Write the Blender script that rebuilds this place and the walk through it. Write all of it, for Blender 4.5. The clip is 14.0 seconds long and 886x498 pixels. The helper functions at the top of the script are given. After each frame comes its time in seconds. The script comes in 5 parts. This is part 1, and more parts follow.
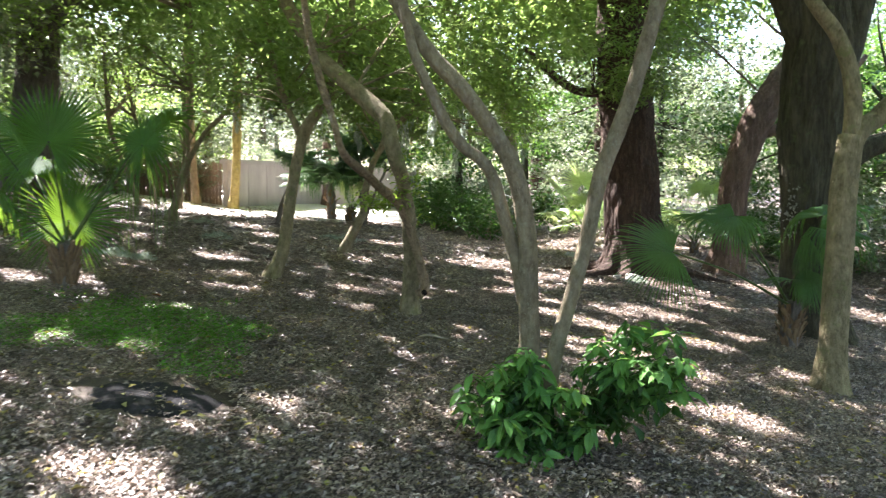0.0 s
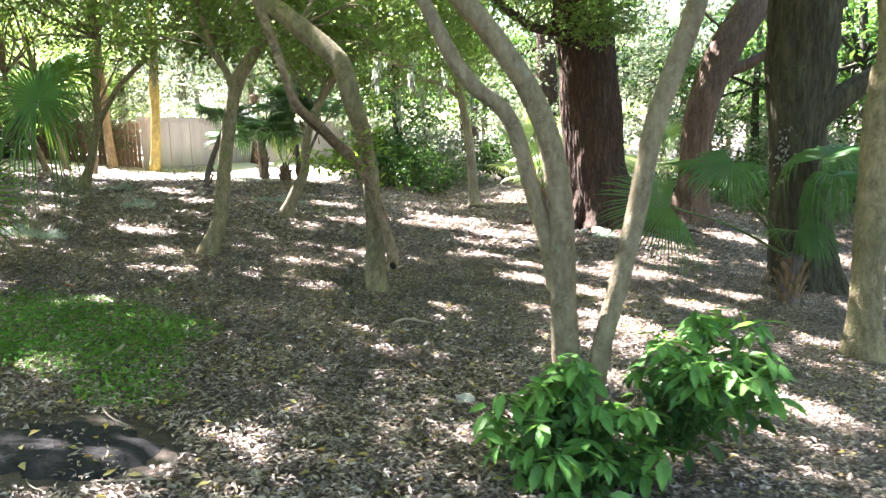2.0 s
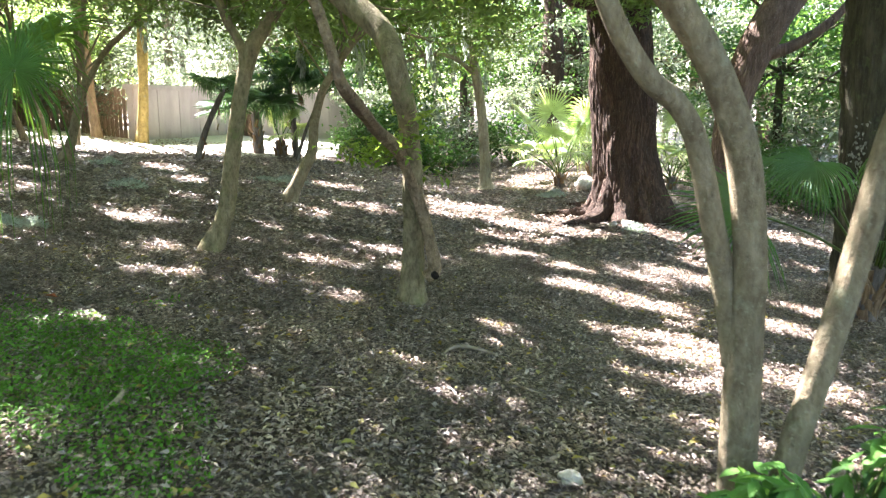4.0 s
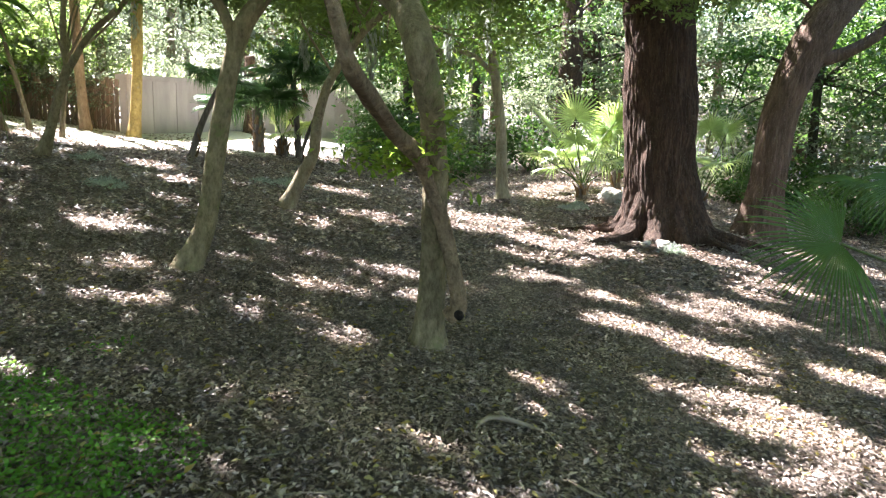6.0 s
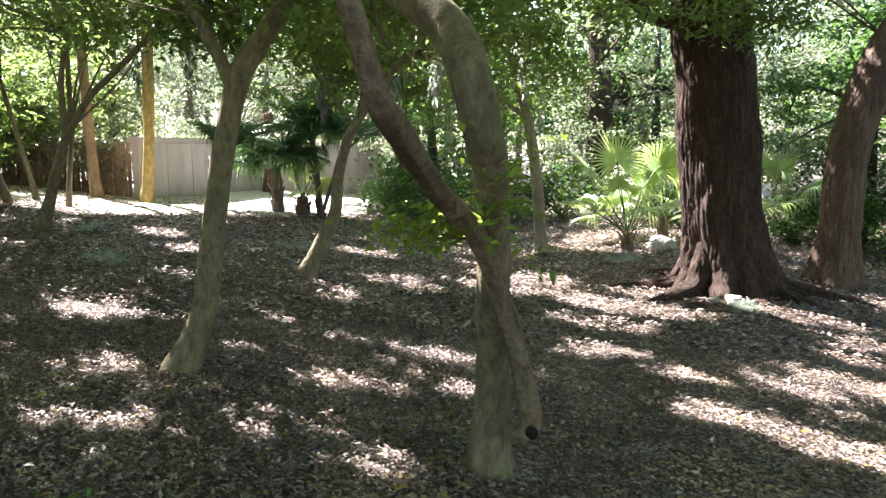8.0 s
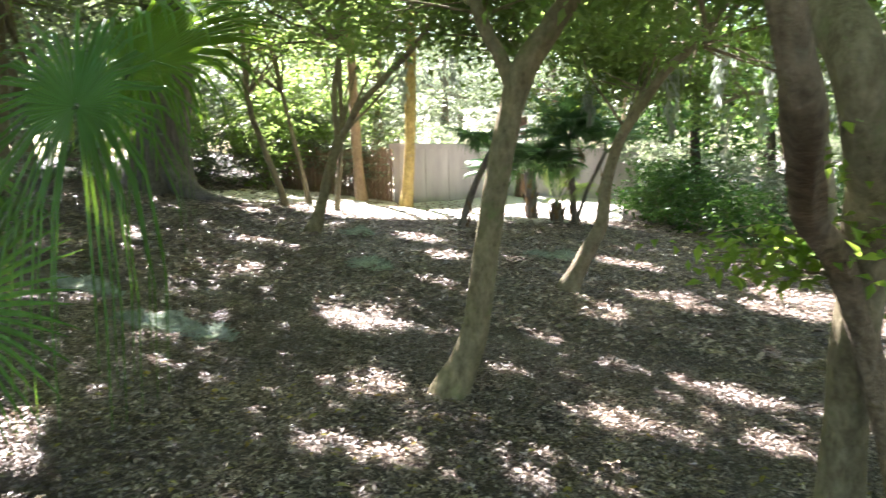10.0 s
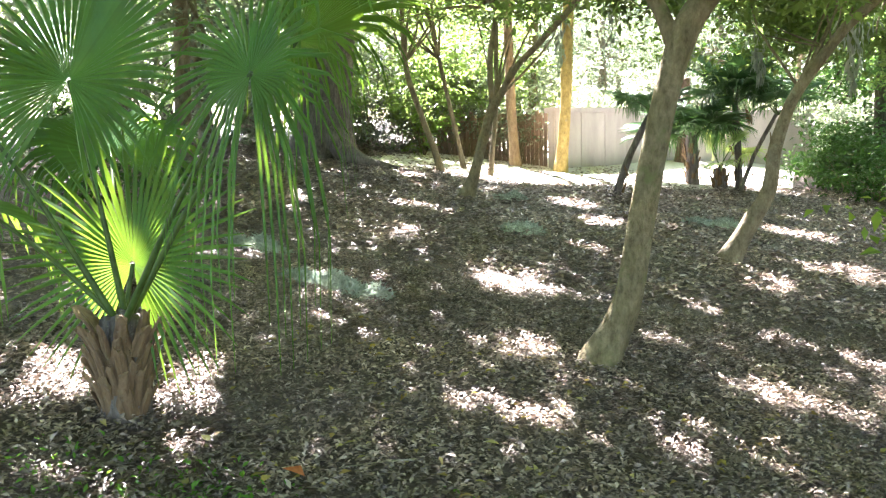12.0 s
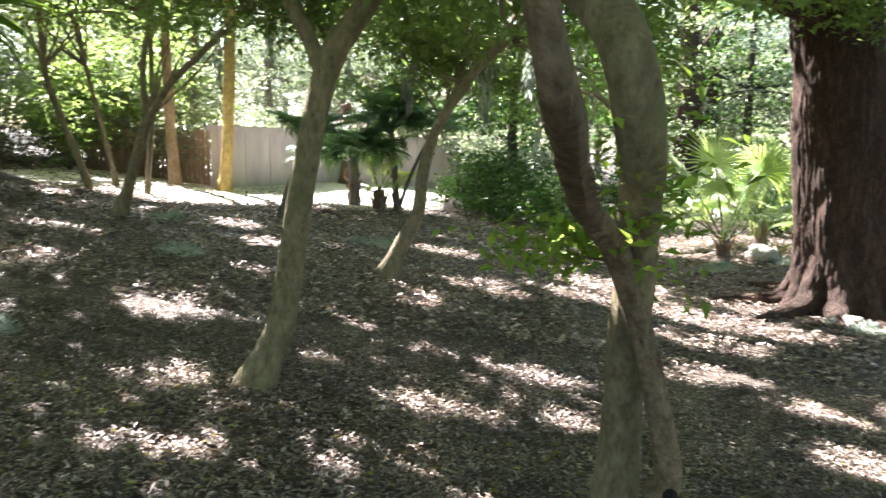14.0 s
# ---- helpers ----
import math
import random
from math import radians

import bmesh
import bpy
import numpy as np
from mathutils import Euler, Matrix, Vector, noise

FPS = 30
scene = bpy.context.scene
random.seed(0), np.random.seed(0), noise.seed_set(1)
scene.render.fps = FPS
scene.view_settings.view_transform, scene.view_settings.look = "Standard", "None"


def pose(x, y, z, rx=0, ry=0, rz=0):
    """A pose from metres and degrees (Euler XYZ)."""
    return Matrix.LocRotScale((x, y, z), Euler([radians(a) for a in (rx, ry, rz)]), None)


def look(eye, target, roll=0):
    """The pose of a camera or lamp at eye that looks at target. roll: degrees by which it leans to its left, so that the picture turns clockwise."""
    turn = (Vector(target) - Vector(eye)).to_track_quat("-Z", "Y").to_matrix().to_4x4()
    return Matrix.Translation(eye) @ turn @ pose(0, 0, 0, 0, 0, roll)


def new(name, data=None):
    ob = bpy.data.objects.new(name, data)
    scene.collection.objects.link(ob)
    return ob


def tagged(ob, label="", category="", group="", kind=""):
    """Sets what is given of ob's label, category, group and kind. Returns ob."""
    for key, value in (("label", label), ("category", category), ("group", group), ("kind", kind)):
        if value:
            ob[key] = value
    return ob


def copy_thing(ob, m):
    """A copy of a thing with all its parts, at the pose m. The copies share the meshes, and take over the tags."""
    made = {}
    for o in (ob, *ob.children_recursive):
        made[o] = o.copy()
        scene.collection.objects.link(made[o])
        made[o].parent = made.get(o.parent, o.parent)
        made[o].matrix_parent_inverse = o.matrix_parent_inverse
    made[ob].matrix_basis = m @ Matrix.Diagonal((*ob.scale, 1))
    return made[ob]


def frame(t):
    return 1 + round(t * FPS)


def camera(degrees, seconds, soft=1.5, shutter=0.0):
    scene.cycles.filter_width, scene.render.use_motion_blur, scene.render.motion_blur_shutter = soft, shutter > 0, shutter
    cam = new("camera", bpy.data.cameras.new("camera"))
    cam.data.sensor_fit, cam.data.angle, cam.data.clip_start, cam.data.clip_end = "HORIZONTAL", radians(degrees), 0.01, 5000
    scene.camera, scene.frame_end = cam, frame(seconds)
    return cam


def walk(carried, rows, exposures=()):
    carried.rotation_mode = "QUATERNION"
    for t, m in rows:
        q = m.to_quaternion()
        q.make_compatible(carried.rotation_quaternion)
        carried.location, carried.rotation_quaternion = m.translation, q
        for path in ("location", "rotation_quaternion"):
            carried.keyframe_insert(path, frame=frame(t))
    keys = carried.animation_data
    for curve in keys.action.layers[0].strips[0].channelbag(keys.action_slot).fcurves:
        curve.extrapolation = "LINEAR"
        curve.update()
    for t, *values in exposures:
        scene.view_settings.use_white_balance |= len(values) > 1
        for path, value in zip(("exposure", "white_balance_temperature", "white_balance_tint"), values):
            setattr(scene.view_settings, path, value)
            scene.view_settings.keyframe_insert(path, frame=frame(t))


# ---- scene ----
cam = camera(58.4, 14.0, soft=1.25, shutter=0.5)
METRES, EYE, TILT, LEAN, TURN = 6.0, 1.55, -5.0, 0.0, 0.0
ROWS = [
    (0.0, 0.0, 0.0, 0.0, 0.0, 0.0, 0.0),
    (0.5, -0.0089, 0.0458, 0.0095, -2.95, -0.42, 0.57),
    (1.0, -0.0195, 0.097, 0.0099, -4.94, -0.53, 1.76),
    (1.5, -0.0339, 0.1535, 0.0149, -5.2, -1.07, 2.53),
    (2.0, -0.0602, 0.2082, 0.0208, -5.05, -3.59, 2.29),
    (4.5, -0.1382, 0.4535, 0.063, -6.41, -5.54, 0.54),
    (5.0, -0.1362, 0.5091, 0.0624, -6.57, -4.66, 0.75),
    (5.5, -0.134, 0.5578, 0.0678, -4.36, -5.12, 0.62),
    (6.0, -0.1381, 0.6158, 0.0679, -5.92, -5.33, -1.03),
    (6.5, -0.1391, 0.6595, 0.0762, -6.65, -4.31, -0.37),
    (7.0, -0.1328, 0.7157, 0.076, -5.86, -2.77, 0.55),
    (9.5, -0.1838, 0.9161, 0.1, 6.07, -1.29, 0.61),
    (10.0, -0.1928, 0.9225, 0.1009, 13.16, -1.34, 0.24),
    (10.5, -0.1948, 0.9228, 0.0982, 16.61, -1.91, -0.35),
    (11.0, -0.1956, 0.9193, 0.0971, 21.24, -3.34, -0.67),
    (11.5, -0.1931, 0.9194, 0.098, 24.6, -3.67, -0.31),
    (12.0, -0.1915, 0.9187, 0.0988, 24.19, -3.82, -0.3),
    (12.5, -0.1925, 0.9171, 0.0987, 23.68, -3.36, -0.45),
    (13.0, -0.1875, 0.9201, 0.0989, 21.21, -2.44, -0.73),
    (13.5, -0.1783, 0.9246, 0.0994, 8.06, -2.15, -0.99),
    (14.0, -0.1758, 0.9272, 0.0996, 0.74, -2.21, -0.52),
]
EXPOSURES = [(0.0, 0.08), (0.5, 0.08), (1.0, 0.3), (1.5, 0.66), (2.0, 0.75), (4.5, 0.62), (5.0, 0.4), (5.5, 0.36), (6.0, 0.22), (6.5, 0.06), (7.0, -0.04), (9.5, 0.15),
             (10.0, 0.4), (10.5, 0.72), (11.0, 0.98), (12.0, 1.1), (12.5, 0.88), (13.0, 0.78), (13.5, 0.48), (14.0, 0.14)]
walk(cam, [(t, pose(0, 0, EYE, TILT, LEAN, TURN) @ pose(METRES * x, METRES * y, METRES * z, 90 + pitch, roll, yaw)) for t, x, y, z, yaw, pitch, roll in ROWS],
     exposures=[(t, 3.2 + stops) for t, stops in EXPOSURES])

# ---- world, sun, exposure ----
SUN_AZ, SUN_EL = radians(43), radians(50)
TO_SUN = Vector((-math.sin(SUN_AZ) * math.cos(SUN_EL), math.cos(SUN_AZ) * math.cos(SUN_EL), math.sin(SUN_EL)))
world = bpy.data.worlds.new("world")
scene.world = world
world.use_nodes = True
sky = world.node_tree.nodes.new("ShaderNodeTexSky")
sky.sky_type, sky.sun_disc, sky.sun_elevation, sky.sun_rotation = "NISHITA", False, SUN_EL, -SUN_AZ
sky.dust_density, sky.air_density = 2.0, 1.0
world.node_tree.links.new(sky.outputs[0], world.node_tree.nodes["Background"].inputs[0])
world.node_tree.nodes["Background"].inputs[1].default_value = 0.084
sun = new("sun", bpy.data.lights.new("sun", "SUN"))
sun.data.energy, sun.data.angle, sun.data.color = 5.0, radians(0.53), (1.0, 0.945, 0.965)
sun.matrix_world = look(tuple(TO_SUN * 60), (0, 0, 0))


# ---- materials ----
def rgb(c):
    return (c[0], c[1], c[2], 1.0)


def ramp(nt, fac, stops):
    r = nt.nodes.new("ShaderNodeValToRGB")
    while len(r.color_ramp.elements) < len(stops):
        r.color_ramp.elements.new(0.5)
    for e, (p, c) in zip(r.color_ramp.elements, stops):
        e.position, e.color = p, rgb(c)
    nt.links.new(fac, r.inputs[0])
    return r.outputs[0]


def tex(nt, scale, detail=5.0, rough=0.6, stretch=(1, 1, 1), kind="noise"):
    co = nt.nodes.new("ShaderNodeTexCoord")
    mp = nt.nodes.new("ShaderNodeMapping")
    mp.inputs["Scale"].default_value = stretch
    nt.links.new(co.outputs["Object"], mp.inputs[0])
    if kind == "voronoi":
        n = nt.nodes.new("ShaderNodeTexVoronoi")
        n.inputs["Scale"].default_value = scale
    else:
        n = nt.nodes.new("ShaderNodeTexNoise")
        n.inputs["Scale"].default_value, n.inputs["Detail"].default_value, n.inputs["Roughness"].default_value = scale, detail, rough
    nt.links.new(mp.outputs[0], n.inputs["Vector"])
    return n.outputs[0]


def mixed(nt, fac, a, b, mode="MIX"):
    m = nt.nodes.new("ShaderNodeMix")
    m.data_type, m.blend_type = "RGBA", mode
    if isinstance(fac, float):
        m.inputs[0].default_value = fac
    else:
        nt.links.new(fac, m.inputs[0])
    for sock, v in ((m.inputs[6], a), (m.inputs[7], b)):
        if isinstance(v, tuple):
            sock.default_value = rgb(v)
        else:
            nt.links.new(v, sock)
    return m.outputs[2]


def material(name, roughness=0.85):
    m = bpy.data.materials.new(name)
    m.use_nodes = True
    b = m.node_tree.nodes["Principled BSDF"]
    b.inputs["Roughness"].default_value = roughness
    b.inputs["Specular IOR Level"].default_value = 0.25
    return m, m.node_tree, b


def bumped(nt, bsdf, height, strength, distance):
    bm_ = nt.nodes.new("ShaderNodeBump")
    bm_.inputs["Strength"].default_value, bm_.inputs["Distance"].default_value = strength, distance
    nt.links.new(height, bm_.inputs["Height"])
    nt.links.new(bm_.outputs[0], bsdf.inputs["Normal"])


def bark(name, dark, mid, pale, lichen, scale=9.0, stretch=(1, 1, 0.18), depth=0.02, lichen_at=0.62, strength=0.9):
    """Bark: furrows along the trunk, blotches, and patches of lichen."""
    m, nt, b = material(name, 0.9)
    fine = tex(nt, scale * 3, 8, 0.65, stretch)
    furrow = tex(nt, scale, 6, 0.6, stretch)
    col = ramp(nt, furrow, [(0.3, dark), (0.5, mid), (0.72, pale)])
    col = mixed(nt, 0.45, col, ramp(nt, fine, [(0.3, dark), (0.7, pale)]))
    spots = tex(nt, 5.0, 7, 0.7)
    mask = ramp(nt, spots, [(lichen_at, (0, 0, 0)), (lichen_at + 0.12, (1, 1, 1))])
    col = mixed(nt, mask, col, lichen)
    blotch = tex(nt, 2.3, 6, 0.65, (1, 1, 0.6))
    col = mixed(nt, 0.5, col, ramp(nt, blotch, [(0.32, (0.45, 0.45, 0.46)), (0.5, (1, 1, 1)), (0.7, (1.5, 1.45, 1.35))]), "MULTIPLY")
    speck = ramp(nt, tex(nt, 60.0, 3, 0.6), [(0.60, (0, 0, 0)), (0.68, (0.55, 0.55, 0.55))])
    col = mixed(nt, speck, col, lichen)
    nt.links.new(col, b.inputs["Base Color"])
    add = nt.nodes.new("ShaderNodeMath")
    add.operation = "ADD"
    nt.links.new(furrow, add.inputs[0])
    nt.links.new(fine, add.inputs[1])
    bumped(nt, b, add.outputs[0], strength, depth)
    return m


def leaf_material(name, colours, through_colour, gloss=0.35, share=0.45, own=False, shine=0.22):
    """Leaves that let light through; each leaf has its own green."""
    m = bpy.data.materials.new(name)
    m.use_nodes = True
    nt = m.node_tree
    nt.nodes.clear()
    out = nt.nodes.new("ShaderNodeOutputMaterial")
    if own:
        pick = nt.nodes.new("ShaderNodeObjectInfo").outputs["Random"]
    else:
        pick = nt.nodes.new("ShaderNodeNewGeometry").outputs["Random Per Island"]
    n = len(colours)
    island = nt.nodes.new("ShaderNodeNewGeometry").outputs["Random Per Island"]
    col = ramp(nt, pick, [(i / max(1, n - 1), c) for i, c in enumerate(colours)])
    col = mixed(nt, 0.35, col, ramp(nt, tex(nt, 14.0, 4), [(0.3, colours[0]), (0.7, colours[-1])]))
    # Sun and shade on whole leaf clumps, painted as broad light and dark patches.
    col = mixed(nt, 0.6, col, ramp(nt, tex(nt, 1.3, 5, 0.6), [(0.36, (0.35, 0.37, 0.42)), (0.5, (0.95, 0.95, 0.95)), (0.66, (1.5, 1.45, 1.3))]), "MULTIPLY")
    if own:
        col = mixed(nt, 0.8, col, ramp(nt, island, [(0.0, (0.7, 0.74, 0.72)), (0.5, (1.1, 1.1, 1.1)), (1.0, (1.4, 1.35, 1.2))]), "MULTIPLY")
    d = nt.nodes.new("ShaderNodeBsdfPrincipled")
    d.inputs["Roughness"].default_value = gloss
    d.inputs["Specular IOR Level"].default_value = shine
    nt.links.new(col, d.inputs["Base Color"])
    t = nt.nodes.new("ShaderNodeBsdfTranslucent")
    nt.links.new(mixed(nt, 0.6, col, through_colour), t.inputs[0])
    mx = nt.nodes.new("ShaderNodeMixShader")
    mx.inputs[0].default_value = share
    nt.links.new(d.outputs[0], mx.inputs[1])
    nt.links.new(t.outputs[0], mx.inputs[2])
    nt.links.new(mx.outputs[0], out.inputs[0])
    return m


BARK_SMOOTH = bark("smooth_bark", (0.085, 0.062, 0.036), (0.18, 0.145, 0.09), (0.30, 0.255, 0.175), (0.27, 0.26, 0.18), 17.0, (1, 1, 0.5), 0.02, 0.58, 0.9)
BARK_GREEN = bark("mossy_bark", (0.07, 0.056, 0.029), (0.175, 0.144, 0.08), (0.335, 0.28, 0.172), (0.155, 0.162, 0.07), 17.0, (1, 1, 0.5), 0.022, 0.55, 0.9)
BARK_GREY = bark("grey_bark", (0.04, 0.033, 0.032), (0.12, 0.10, 0.094), (0.27, 0.235, 0.22), (0.3, 0.29, 0.25), 11.0, (1, 1, 0.18), 0.04, 0.66, 1.0)
BARK_VINE = bark("vine_bark", (0.065, 0.045, 0.026), (0.20, 0.145, 0.088), (0.40, 0.305, 0.2), (0.26, 0.235, 0.15), 16.0, (1, 1, 0.8), 0.035, 0.60, 1.0)
BARK_PALE = bark("pale_bark", (0.13, 0.105, 0.07), (0.28, 0.24, 0.17), (0.44, 0.39, 0.30), (0.36, 0.36, 0.28), 13.0, (1, 1, 0.35), 0.014, 0.58, 0.9)
BARK_OAK = bark("oak_bark", (0.014, 0.009, 0.007), (0.045, 0.027, 0.02), (0.15, 0.092, 0.068), (0.22, 0.20, 0.16), 19.0, (1, 1, 0.2), 0.05, 0.68, 1.0)
BARK_DARK = bark("dark_bark", (0.018, 0.016, 0.011), (0.05, 0.045, 0.03), (0.12, 0.105, 0.075), (0.10, 0.12, 0.06), 11.0, (1, 1, 0.16), 0.04, 0.60, 1.0)
BARK_RED = bark("red_oak_bark", (0.045, 0.028, 0.021), (0.12, 0.075, 0.056), (0.25, 0.17, 0.13), (0.34, 0.30, 0.24), 12.0, (1, 1, 0.15), 0.04, 0.66, 1.0)
# The yellow is lichen plus sunlight, both put into the bark colour.
BARK_SUN_YELLOW = bark("sun_yellow_bark", (0.17, 0.12, 0.05), (0.46, 0.32, 0.10), (0.66, 0.50, 0.20), (0.36, 0.33, 0.24), 14.0, (1, 1, 0.6), 0.02, 0.62, 1.0)
BARK_ORANGE = bark("orange_bark", (0.15, 0.095, 0.06), (0.30, 0.20, 0.12), (0.42, 0.31, 0.20), (0.40, 0.34, 0.22), 9.0, (1, 1, 0.4), 0.015, 0.68, 0.8)
BOOT = bark("cut_leaf_bases", (0.05, 0.03, 0.017), (0.16, 0.10, 0.056), (0.34, 0.235, 0.14), (0.20, 0.17, 0.12), 16.0, (1, 1, 0.15), 0.01, 0.7, 0.8)
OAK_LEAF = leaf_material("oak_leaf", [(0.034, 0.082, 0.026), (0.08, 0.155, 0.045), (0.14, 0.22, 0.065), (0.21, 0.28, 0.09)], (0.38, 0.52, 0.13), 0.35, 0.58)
# Pale and greyish: the background's sunlight and haze are put into this leaf colour.
FAR_LIT_LEAF = leaf_material("far_lit_leaf", [(0.03, 0.056, 0.032), (0.08, 0.13, 0.07), (0.18, 0.22, 0.14), (0.38, 0.41, 0.32)], (0.28, 0.34, 0.16), 0.3, 0.45, False, 0.45)
YOUNG_LEAF = leaf_material("young_leaf", [(0.07, 0.16, 0.03), (0.14, 0.26, 0.045), (0.30, 0.38, 0.06)], (0.42, 0.58, 0.08), 0.35, 0.5)
BUSH_LEAF = leaf_material("sprout_leaf", [(0.06, 0.16, 0.04), (0.10, 0.245, 0.06), (0.17, 0.32, 0.09)], (0.28, 0.52, 0.08), 0.4, 0.4, True)
SHRUB_LEAF = leaf_material("shrub_leaf", [(0.016, 0.05, 0.02), (0.03, 0.09, 0.03), (0.07, 0.14, 0.035)], (0.15, 0.28, 0.04), 0.4, 0.4)
PALM_LEAF = leaf_material("palm_leaf", [(0.042, 0.115, 0.036), (0.065, 0.155, 0.048), (0.09, 0.195, 0.06)], (0.36, 0.56, 0.03), 0.45, 0.34, True)
# Pale stops hold the white sun glare on these fronds.
PALM_GLARE = leaf_material("glare_palm_leaf", [(0.13, 0.24, 0.07), (0.26, 0.36, 0.16), (0.45, 0.52, 0.36)], (0.58, 0.70, 0.14), 0.28, 0.45, True, 0.8)
PALM_DARK = leaf_material("dark_palm_leaf", [(0.032, 0.085, 0.045), (0.055, 0.125, 0.06), (0.09, 0.17, 0.075)], (0.20, 0.36, 0.08), 0.4, 0.3, True, 0.4)
PALM_BLUE = leaf_material("blue_palm_leaf", [(0.028, 0.085, 0.034), (0.045, 0.12, 0.046), (0.075, 0.165, 0.062)], (0.32, 0.50, 0.06), 0.45, 0.34, True, 0.22)
CLOVER = leaf_material("clover", [(0.05, 0.15, 0.02), (0.09, 0.235, 0.033), (0.16, 0.33, 0.055)], (0.26, 0.46, 0.05), 0.5, 0.35)
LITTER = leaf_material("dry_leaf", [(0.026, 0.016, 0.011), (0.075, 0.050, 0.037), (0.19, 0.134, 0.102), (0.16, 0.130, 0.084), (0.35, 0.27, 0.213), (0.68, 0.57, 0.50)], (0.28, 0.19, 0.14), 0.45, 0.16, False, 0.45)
MOSS = leaf_material("grey_moss", [(0.42, 0.47, 0.40), (0.54, 0.60, 0.52), (0.66, 0.71, 0.63)], (0.35, 0.40, 0.3), 0.8, 0.3)

LICHEN = leaf_material("lichen_crust", [(0.16, 0.16, 0.14), (0.26, 0.26, 0.23), (0.42, 0.42, 0.38)], (0.2, 0.2, 0.18), 0.9, 0.1)

PETIOLE, _nt, _b = material("green_stalk", 0.4)
_nt.links.new(ramp(_nt, tex(_nt, 20, 4), [(0.3, (0.03, 0.055, 0.012)), (0.7, (0.08, 0.12, 0.03))]), _b.inputs["Base Color"])

SOIL, _nt, _b = material("leaf_litter_soil", 0.6)
_fine = tex(_nt, 34.0, 8, 0.75)
_flake = tex(_nt, 26.0, kind="voronoi")
_col = ramp(_nt, _fine, [(0.28, (0.016, 0.010, 0.007)), (0.5, (0.06, 0.040, 0.028)), (0.72, (0.20, 0.15, 0.115))])
_col = mixed(_nt, 0.4, _col, ramp(_nt, _flake, [(0.0, (0.23, 0.175, 0.13)), (0.35, (0.10, 0.07, 0.05)), (0.7, (0.04, 0.03, 0.022))]))
_col = mixed(_nt, ramp(_nt, tex(_nt, 0.7, 5, 0.6), [(0.45, (0, 0, 0)), (0.65, (0.7, 0.7, 0.7))]), _col, (0.145, 0.115, 0.095))
_nt.links.new(_col, _b.inputs["Base Color"])
bumped(_nt, _b, _fine, 1.0, 0.03)

SAND, _nt, _b = material("pale_sand", 0.95)
_n = tex(_nt, 9.0, 8, 0.7)
_nt.links.new(ramp(_nt, _n, [(0.3, (0.46, 0.42, 0.36)), (0.6, (0.62, 0.58, 0.52)), (0.8, (0.68, 0.65, 0.60))]), _b.inputs["Base Color"])
bumped(_nt, _b, _n, 0.6, 0.02)

CHAR, _nt, _b = material("damp_black_mulch", 0.9)
_n = tex(_nt, 40.0, 8, 0.7)
_nt.links.new(ramp(_nt, _n, [(0.3, (0.010, 0.009, 0.009)), (0.7, (0.04, 0.036, 0.038))]), _b.inputs["Base Color"])
bumped(_nt, _b, _n, 1.0, 0.02)

CONCRETE, _nt, _b = material("weathered_concrete", 0.9)
_n = tex(_nt, 1.6, 8, 0.65, (1, 1, 0.35))
_g = tex(_nt, 40.0, 4, 0.6)
_col = ramp(_nt, _n, [(0.3, (0.30, 0.26, 0.27)), (0.55, (0.42, 0.37, 0.38)), (0.75, (0.51, 0.46, 0.465))])
_nt.links.new(mixed(_nt, 0.15, _col, ramp(_nt, _g, [(0.3, (0.3, 0.28, 0.26)), (0.7, (0.7, 0.67, 0.63))])), _b.inputs["Base Color"])
bumped(_nt, _b, _g, 0.4, 0.005)

WOOD, _nt, _b = material("weathered_board", 0.85)
_n = tex(_nt, 14.0, 7, 0.65, (1, 1, 0.08))
_rnd = _nt.nodes.new("ShaderNodeObjectInfo").outputs["Random"]
_col = ramp(_nt, _n, [(0.3, (0.13, 0.085, 0.062)), (0.7, (0.36, 0.25, 0.185))])
_nt.links.new(mixed(_nt, _rnd, _col, mixed(_nt, 0.5, _col, (0.38, 0.26, 0.19))), _b.inputs["Base Color"])
bumped(_nt, _b, _n, 0.7, 0.006)

HOLE, _nt, _b = material("shaded_hollow", 1.0)
_nt.links.new(ramp(_nt, tex(_nt, 30, 5), [(0.3, (0.006, 0.005, 0.004)), (0.7, (0.03, 0.022, 0.016))]), _b.inputs["Base Color"])

STONE, _nt, _b = material("pale_stone", 0.9)
_n = tex(_nt, 18.0, 7, 0.65)
_nt.links.new(ramp(_nt, _n, [(0.3, (0.30, 0.27, 0.23)), (0.7, (0.52, 0.49, 0.44))]), _b.inputs["Base Color"])
bumped(_nt, _b, _n, 0.8, 0.01)

TAN, _nt, _b = material("dry_frond", 0.7)
_n = tex(_nt, 25.0, 6, 0.6, (0.3, 1, 1))
_nt.links.new(ramp(_nt, _n, [(0.3, (0.15, 0.115, 0.08)), (0.7, (0.36, 0.30, 0.22))]), _b.inputs["Base Color"])

RUST, _nt, _b = material("orange_dead_leaf", 0.6)
_nt.links.new(ramp(_nt, tex(_nt, 30, 5), [(0.3, (0.24, 0.06, 0.02)), (0.7, (0.42, 0.14, 0.05))]), _b.inputs["Base Color"])


# ---- shapes ----
def smooth(a, b, x):
    u = np.clip((np.asarray(x, float) - a) / (b - a), 0, 1)
    return u * u * (3 - 2 * u)


